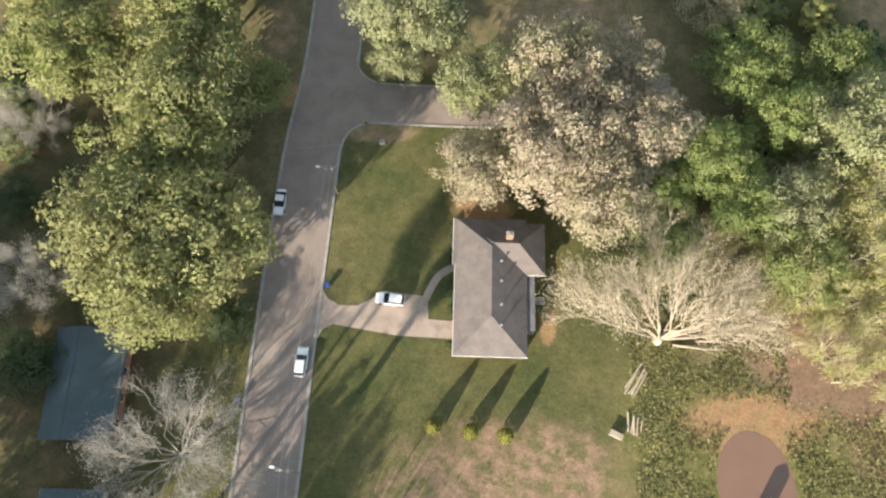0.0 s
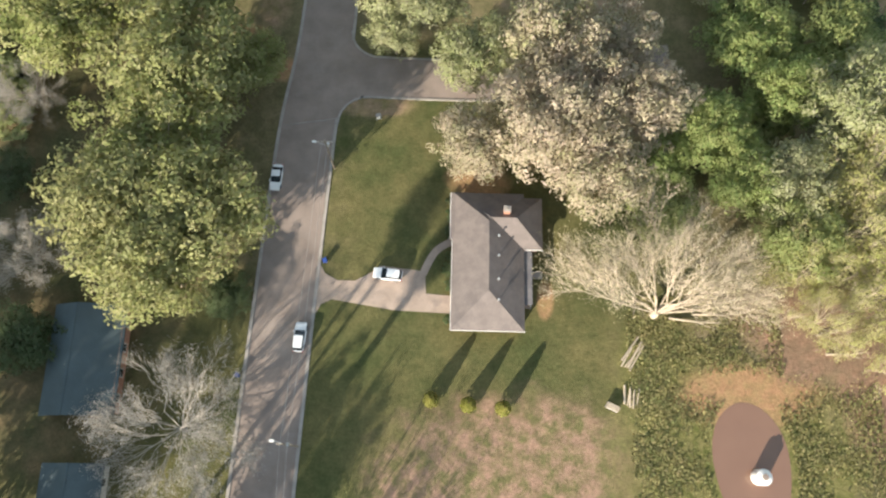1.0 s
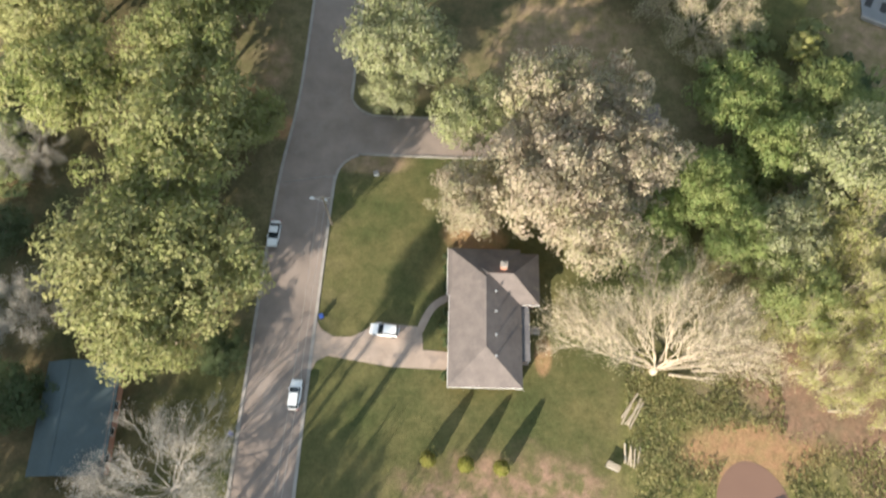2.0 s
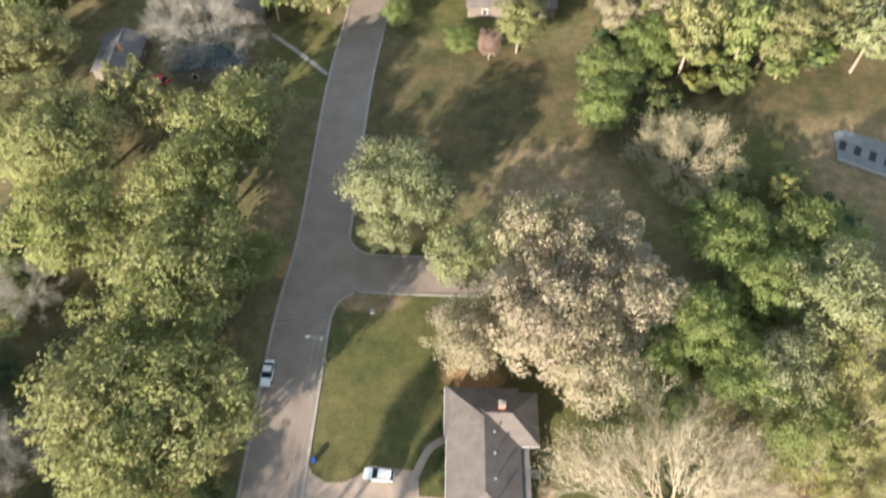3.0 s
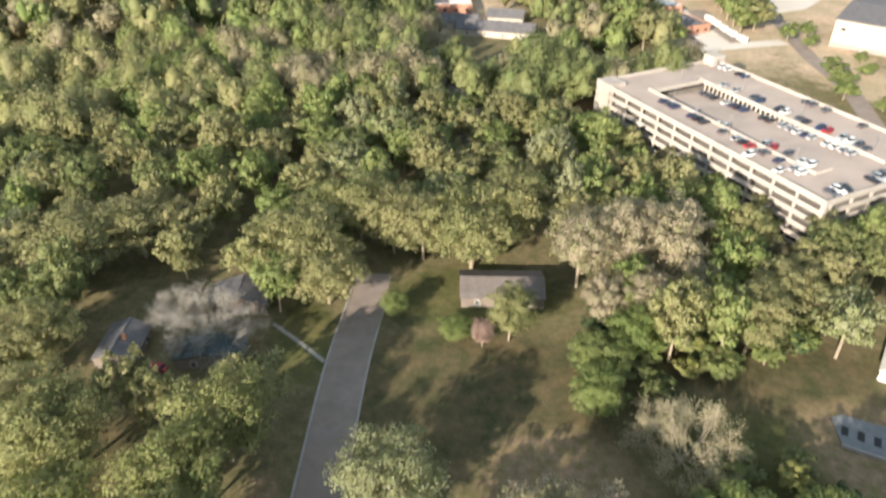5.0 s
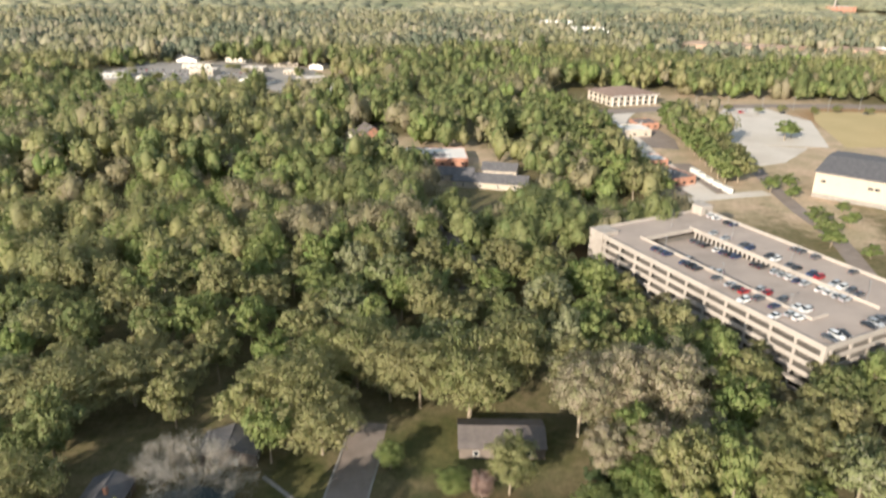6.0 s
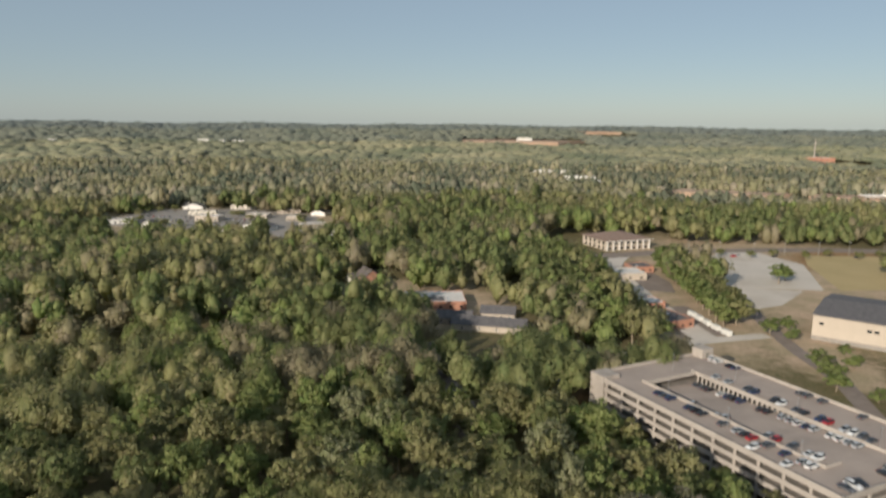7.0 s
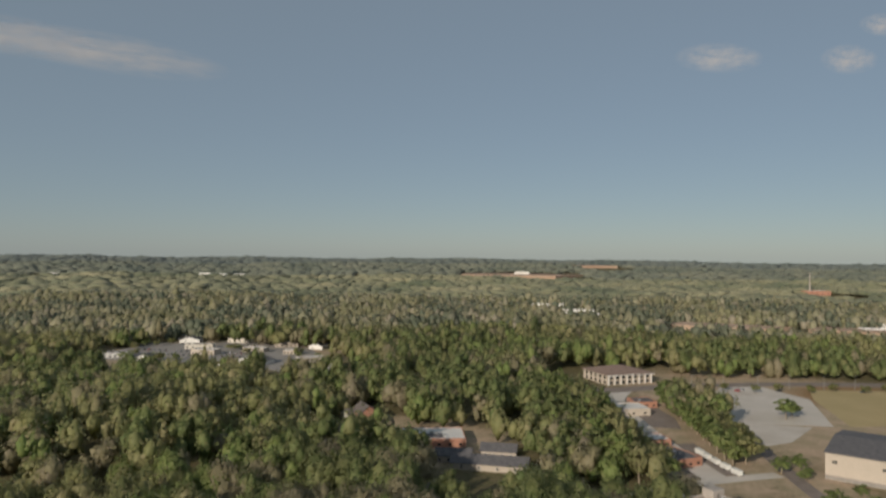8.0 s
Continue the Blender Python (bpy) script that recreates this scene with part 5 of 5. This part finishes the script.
tagged(part("pavement_drive", slab([(172, 428), (176, 398), (205, 412), (236, 448), (190, 460)], -0.3, 0.055), PALE_LOT), "pale gravel drive into the lot", "drive", kind="structure")


def trailer(x, y, a):
    e = thing("trailer", pose(x, y, 0.04, 0, 0, a), "white box trailer parked in a row beside the yard", "trailer", "white trailers")
    part("body", boxed(-1.2, 1.2, -3.2, 3.2, 0.6, 3.0, bevel=0.12), TRIM, e)
    part("hitch", boxed(-0.1, 0.1, 3.2, 4.3, 0.55, 0.7, bevel=0.02), GALV, e)
    for sx in (-1, 1):
        for wy in (-0.9, 0.0):
            bm = bmesh.new(); tube(bm, (sx * 1.0, wy, 0.4), (sx * 1.22, wy, 0.4), 0.4, 0.4, 12)
            part("wheel", bm, RUBBER, e)


for x, y, a in ((141, 384, 12), (142, 376, 8), (143, 367, 5), (144.5, 358, 10), (146.5, 349, 14)):
    trailer(x, y, a)


def lot_lamp(x, y):
    e = thing("lot_lamp", pose(x, y, 0), "tall thin lamp post beside the gravel lot", "lamp post", "lamps of the gravel lot")
    bm = bmesh.new(); tube(bm, (0, 0, -0.2), (0, 0, 11), 0.14, 0.09, 8); part("post", bm, GALV, e)
    part("crossarm", boxed(-1.2, 1.2, -0.06, 0.06, 10.9, 11.02), GALV, e)
    for sx in (-1, 1):
        part("lamp_head", boxed(sx * 1.2 - 0.35, sx * 1.2 + 0.35, -0.2, 0.2, 10.86, 11.06, bevel=0.04), GALV, e)


for i in range(8):
    lot_lamp(204 + i * 27, 575 + 3 * (i % 2))
retaining = thing("retaining_wall", pose(0, 0, 0), "pale curved retaining wall by the service road", "wall")
part("wall", ribbon([(196, 265), (182, 250), (176, 232), (178, 210)], -0.4, 0.4, -0.3, 2.6, 2.0), PALE_CONC, retaining)

flat_building("brick_shop", pose(116, 356, 0, 0, 0, 24), 21, 24, 4.6, BRICK, DARK_ROOF, "low red brick building with a dark flat roof", 2, 4)
flat_building("brick_shop", pose(117, 398, 0, 0, 0, 10), 14, 14, 4.2, BRICK, WHITE_ROOF, "low brick building with a pale roof", 1, 3)
flat_building("shop", pose(118, 474, 0, 0, 0, 8), 24, 20, 4.8, TAN_WALL, WHITE_ROOF, "small tan shop by the lane", 1, 3)
flat_building("shop", pose(138, 500, 0, 0, 0, 8), 16, 16, 4.4, BRICK, DARK_ROOF, "small shop with a dark roof", 1, 3)
flat_building("brick_school", pose(-22, 392, 0, 0, 0, 4), 36, 26, 5.0, BRICK, WHITE_ROOF, "brick building with a patched white flat roof", 5, 6)
part("roof_patch", boxed(1.5, 24, 3, 13, 4.66, 4.72), DARK_ROOF, bpy.data.objects["brick_school"])
for x, y, w, l, a in ((43, 346, 16, 40, 78), (16, 363, 13, 20, 84), (40, 372, 14, 20, 80)):
    gable_house("school_wing", pose(x, y, 0, 0, 0, a), w, l, 3.4, 6.4, DARK_ROOF, TAN_WALL, "low school wing with a dark pitched roof among trees", 0.5, 4, group="school wings")
tagged(part("pavement_yard", slab([(-84, 398), (-70, 442), (-46, 450), (-44, 398), (-14, 356), (2, 322), (-16, 318), (-50, 372)], -0.3, 0.035), ASPHALT), "dark asphalt yard shaded by trees", "parking lot", kind="structure")
gable_house("brick_house", pose(-52, 446, 0, 0, 0, 25), 14, 18, 5.5, 10.5, SHINGLE, BRICK, "tall gabled red brick house", 0.5, 3)
gable_house("brick_house", pose(-66, 462, 0, 0, 0, -60), 12, 20, 4.0, 7.0, SHINGLE, SIDING, "long pale house with a brown roof", 0.5, 3)

office = thing("office_building", pose(137, 584, 0, 0, 0, 20), "two-storey tan office with a hipped brown roof and columns", "office")
wall_ring(2, 46, 2, 40, 8.0, TAN_WALL, office, 0.4)
part("roof", hip_roof(0, 48, 0, 42, 8.6, 13.5, "x"), BROWN_ROOF, office, "brown hipped roof")
part("fascia", boxed(0.2, 47.8, 0.2, 0.6, 7.7, 8.35), WHITE_WALL, office)
for i in range(8):
    x = 2.5 + i * 6.0
    bm = bmesh.new(); tube(bm, (x, 1.0, 0), (x, 1.0, 8.4), 0.5, 0.42, 10); part("column", bm, WHITE_WALL, office)
    if i < 7:
        for z in (0.8, 4.8):
            part("window", boxed(x + 1.5, x + 4.5, 1.95, 2.06, z, z + 2.2), GLASS, office)
for i in range(5):
    for z in (0.8, 4.8):
        part("window", boxed(1.95, 2.06, 5 + i * 7, 8 + i * 7, z, z + 2.2), GLASS, office)

# strip of shops far to the west
tagged(part("pavement_strip", slab([(-345, 700), (-176, 668), (-85, 570), (-75, 600), (-150, 800), (-250, 850), (-355, 840)], -0.3, 0.07), KERB), "pale parking lots round a strip of shops", "parking lot", kind="structure")
SHOPS = [(-228, 655, 30, 16, 5, -20), (-300, 690, 26, 14, 5, -5), (-285, 780, 30, 14, 5, 8), (-215, 760, 24, 14, 5, -12), (-200, 676, 52, 24, 6, -18), (-262, 735, 26, 16, 6, -10), (-340, 705, 24, 14, 5, 30), (-310, 830, 40, 18, 5, 5), (-255, 838, 30, 16, 5, -5), (-190, 800, 26, 14, 5, 10), (-150, 790, 30, 18, 5, -20),
         (-140, 690, 26, 14, 4.5, 25), (-120, 640, 24, 14, 4.5, 35), (-110, 585, 26, 16, 4.5, 40), (-330, 860, 22, 12, 5, 0), (-168, 745, 18, 12, 4.5, 0)]
for i, (x, y, w, l, h, a) in enumerate(SHOPS):
    wall = (WHITE_WALL, WHITE_WALL, SIDING, TAN_WALL, BRICK, TAN_WALL)[i % 6]
    if i % 3 == 1:
        gable_house("shop_house", pose(x, y, 0, 0, 0, a), w * 0.6, l, h * 0.7, h + 2, DARK_ROOF, WHITE_WALL, "white gabled shop with a dark roof", 0.5, 2, group="strip of shops")
    else:
        flat_building("strip_shop", pose(x, y, 0, 0, 0, a), w, l, h, wall, WHITE_ROOF if i % 2 else SHINGLE, "low commercial building with a flat roof", 2, 5, group="strip of shops")
for i in range(46):
    x, y = -330 + (i % 23) * 6.2, 742 + (i // 23) * 26 - (i % 23) * 1.2
    if crng.random() < 0.75:
        parked(x, y, 0.08, 5, Matrix())
for i in range(34):
    x = 215 + i * 5.6
    if crng.random() < 0.3:
        parked(x, 566 + (i % 2) * 4, 0.08, 90, Matrix())

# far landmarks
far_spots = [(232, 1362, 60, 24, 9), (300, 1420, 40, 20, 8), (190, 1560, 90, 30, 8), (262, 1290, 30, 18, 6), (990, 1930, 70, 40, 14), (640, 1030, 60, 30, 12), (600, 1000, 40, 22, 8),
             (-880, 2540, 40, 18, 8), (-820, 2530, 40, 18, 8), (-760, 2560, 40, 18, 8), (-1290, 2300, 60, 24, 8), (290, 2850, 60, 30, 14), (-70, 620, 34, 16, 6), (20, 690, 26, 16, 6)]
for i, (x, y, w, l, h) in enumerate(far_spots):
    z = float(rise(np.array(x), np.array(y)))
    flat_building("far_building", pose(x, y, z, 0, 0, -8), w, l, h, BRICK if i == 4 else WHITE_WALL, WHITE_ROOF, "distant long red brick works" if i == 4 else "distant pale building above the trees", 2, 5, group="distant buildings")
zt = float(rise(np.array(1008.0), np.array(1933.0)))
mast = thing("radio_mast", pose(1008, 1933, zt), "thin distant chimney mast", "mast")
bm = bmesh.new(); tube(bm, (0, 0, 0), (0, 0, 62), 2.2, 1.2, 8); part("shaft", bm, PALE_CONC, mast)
RED_CLAY = surface("red_clay", (0.36, 0.235, 0.16), (0.44, 0.31, 0.22), 0.01, 0.2, 0.95)
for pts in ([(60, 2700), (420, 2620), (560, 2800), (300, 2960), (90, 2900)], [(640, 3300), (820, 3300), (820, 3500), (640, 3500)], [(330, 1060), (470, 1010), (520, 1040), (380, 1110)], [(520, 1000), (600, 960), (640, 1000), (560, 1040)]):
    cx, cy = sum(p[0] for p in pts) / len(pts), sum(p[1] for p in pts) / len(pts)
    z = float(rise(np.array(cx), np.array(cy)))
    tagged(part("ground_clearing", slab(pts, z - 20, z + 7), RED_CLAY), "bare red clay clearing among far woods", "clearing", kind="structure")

# trees round the lots
srng = np.random.default_rng(12)
for i in range(34):
    a = srng.uniform(0, 1)
    x, y = -345 + a * 270 + srng.uniform(-15, 15), 705 - a * 110 + srng.uniform(-5, 130)
    leafy_tree("lot_tree", x, y, srng.uniform(3.5, 6), srng.uniform(6, 10), ("green", "olive", "wood")[i % 3], 4 + i % 4, 2400, 0.62, 50, "rounded tree among the strip of shops", "trees among the shops")
for i in range(9):
    leafy_tree("lot_tree", 205 + i * 22, 560 + 8 * (i % 2), 4.2, 7, "olive", 4 + i % 4, 2400, 0.62, 50, "small rounded tree beside the parking lot", "trees in the parking lot")
for x, y, r, h in ((170, 352, 6, 9), (182, 358, 5, 8), (176, 340, 4.5, 7), (168, 300, 6.5, 9), (165, 285, 6, 9), (162, 274, 6, 8), (172, 262, 4.5, 6), (184, 300, 5, 7), (190, 318, 4, 6), (230, 470, 9, 14), (238, 478, 7, 11), (110, 344, 9, 11), (98, 350, 8, 11)):
    leafy_tree("lot_tree", x, y, r, h, "green", 4 + int(x) % 4, 2400, 0.62, 50, "rounded green tree on the bank by the hall", "trees by the sports hall")
for i in range(26):
    leafy_tree("lot_tree", 150 + 9 * (i % 2) + i * 0.55, 362 + i * 6.6, 8.5 + i % 3, 16 + i % 4, ("green", "wood")[i % 2], 4 + i % 4, 2400, 0.62, 50, "tree in the belt beside the gravel lot", "tree belt by the gravel lot")


for i in range(24):
    leafy_tree("woodland_tree", 94 - 11 * (i % 3) + 5 * math.sin(i), 334 + i * 8.2, 7.5 + i % 3, 20 + (i * 5) % 8, ("wood", "green", "deep")[(i * 7) % 3], 4 + i % 4, 2400, 0.62, 50, "tall tree at the wood's edge behind the lane", "tall trees behind the lane")


# thin clouds: flattened lumps whose own glow stands in for sunlight on them
def cloud(x, y, z, w, h, tilt, glow=0.75, name="cloud"):
    m, nt, b = material("cloud_glow", 1.0)
    src = coords(nt)
    grad = nt.nodes.new("ShaderNodeTexGradient"); grad.gradient_type = "SPHERICAL"
    nt.links.new(src, grad.inputs[0])
    n = noise_out(nt, src, 2.2, 6.0, 0.65)
    mul = nt.nodes.new("ShaderNodeMath"); mul.operation = "MULTIPLY"
    nt.links.new(ramp_out(nt, grad.outputs["Fac"], 0.0, 0.8), mul.inputs[0])
    nt.links.new(ramp_out(nt, n, 0.35, 0.8), mul.inputs[1])
    tr, em, mx = nt.nodes.new("ShaderNodeBsdfTransparent"), nt.nodes.new("ShaderNodeEmission"), nt.nodes.new("ShaderNodeMixShader")
    em.inputs[0].default_value, em.inputs[1].default_value = (0.75, 0.72, 0.70, 1), glow
    for a, s in ((mul.outputs[0], mx.inputs[0]), (tr.outputs[0], mx.inputs[1]), (em.outputs[0], mx.inputs[2]), (mx.outputs[0], nt.nodes["Material Output"].inputs["Surface"])):
        nt.links.new(a, s)
    v, f = ico(4)
    ob = indexed(name, v[:, [0, 2, 1]] * np.array([1, 0.02, 1]), f, m, smooth=True)
    ob.matrix_basis = pose(x, y, z, 0, tilt, 0) @ Matrix.Diagonal((w, w, h, 1))
    ob.visible_shadow = False
    return tagged(ob, "thin pale cloud high over the horizon", "cloud", kind="structure")


cloud(1560, 4000, 1240, 260, 90, 0)
cloud(2300, 4000, 1240, 170, 90, 0)
cloud(2500, 4000, 1440, 150, 70, 0)
cloud(-1950, 4000, 1240, 750, 120, 9, 0.64)
cloud(-2500, 4000, 1330, 500, 120, 9, 0.64)
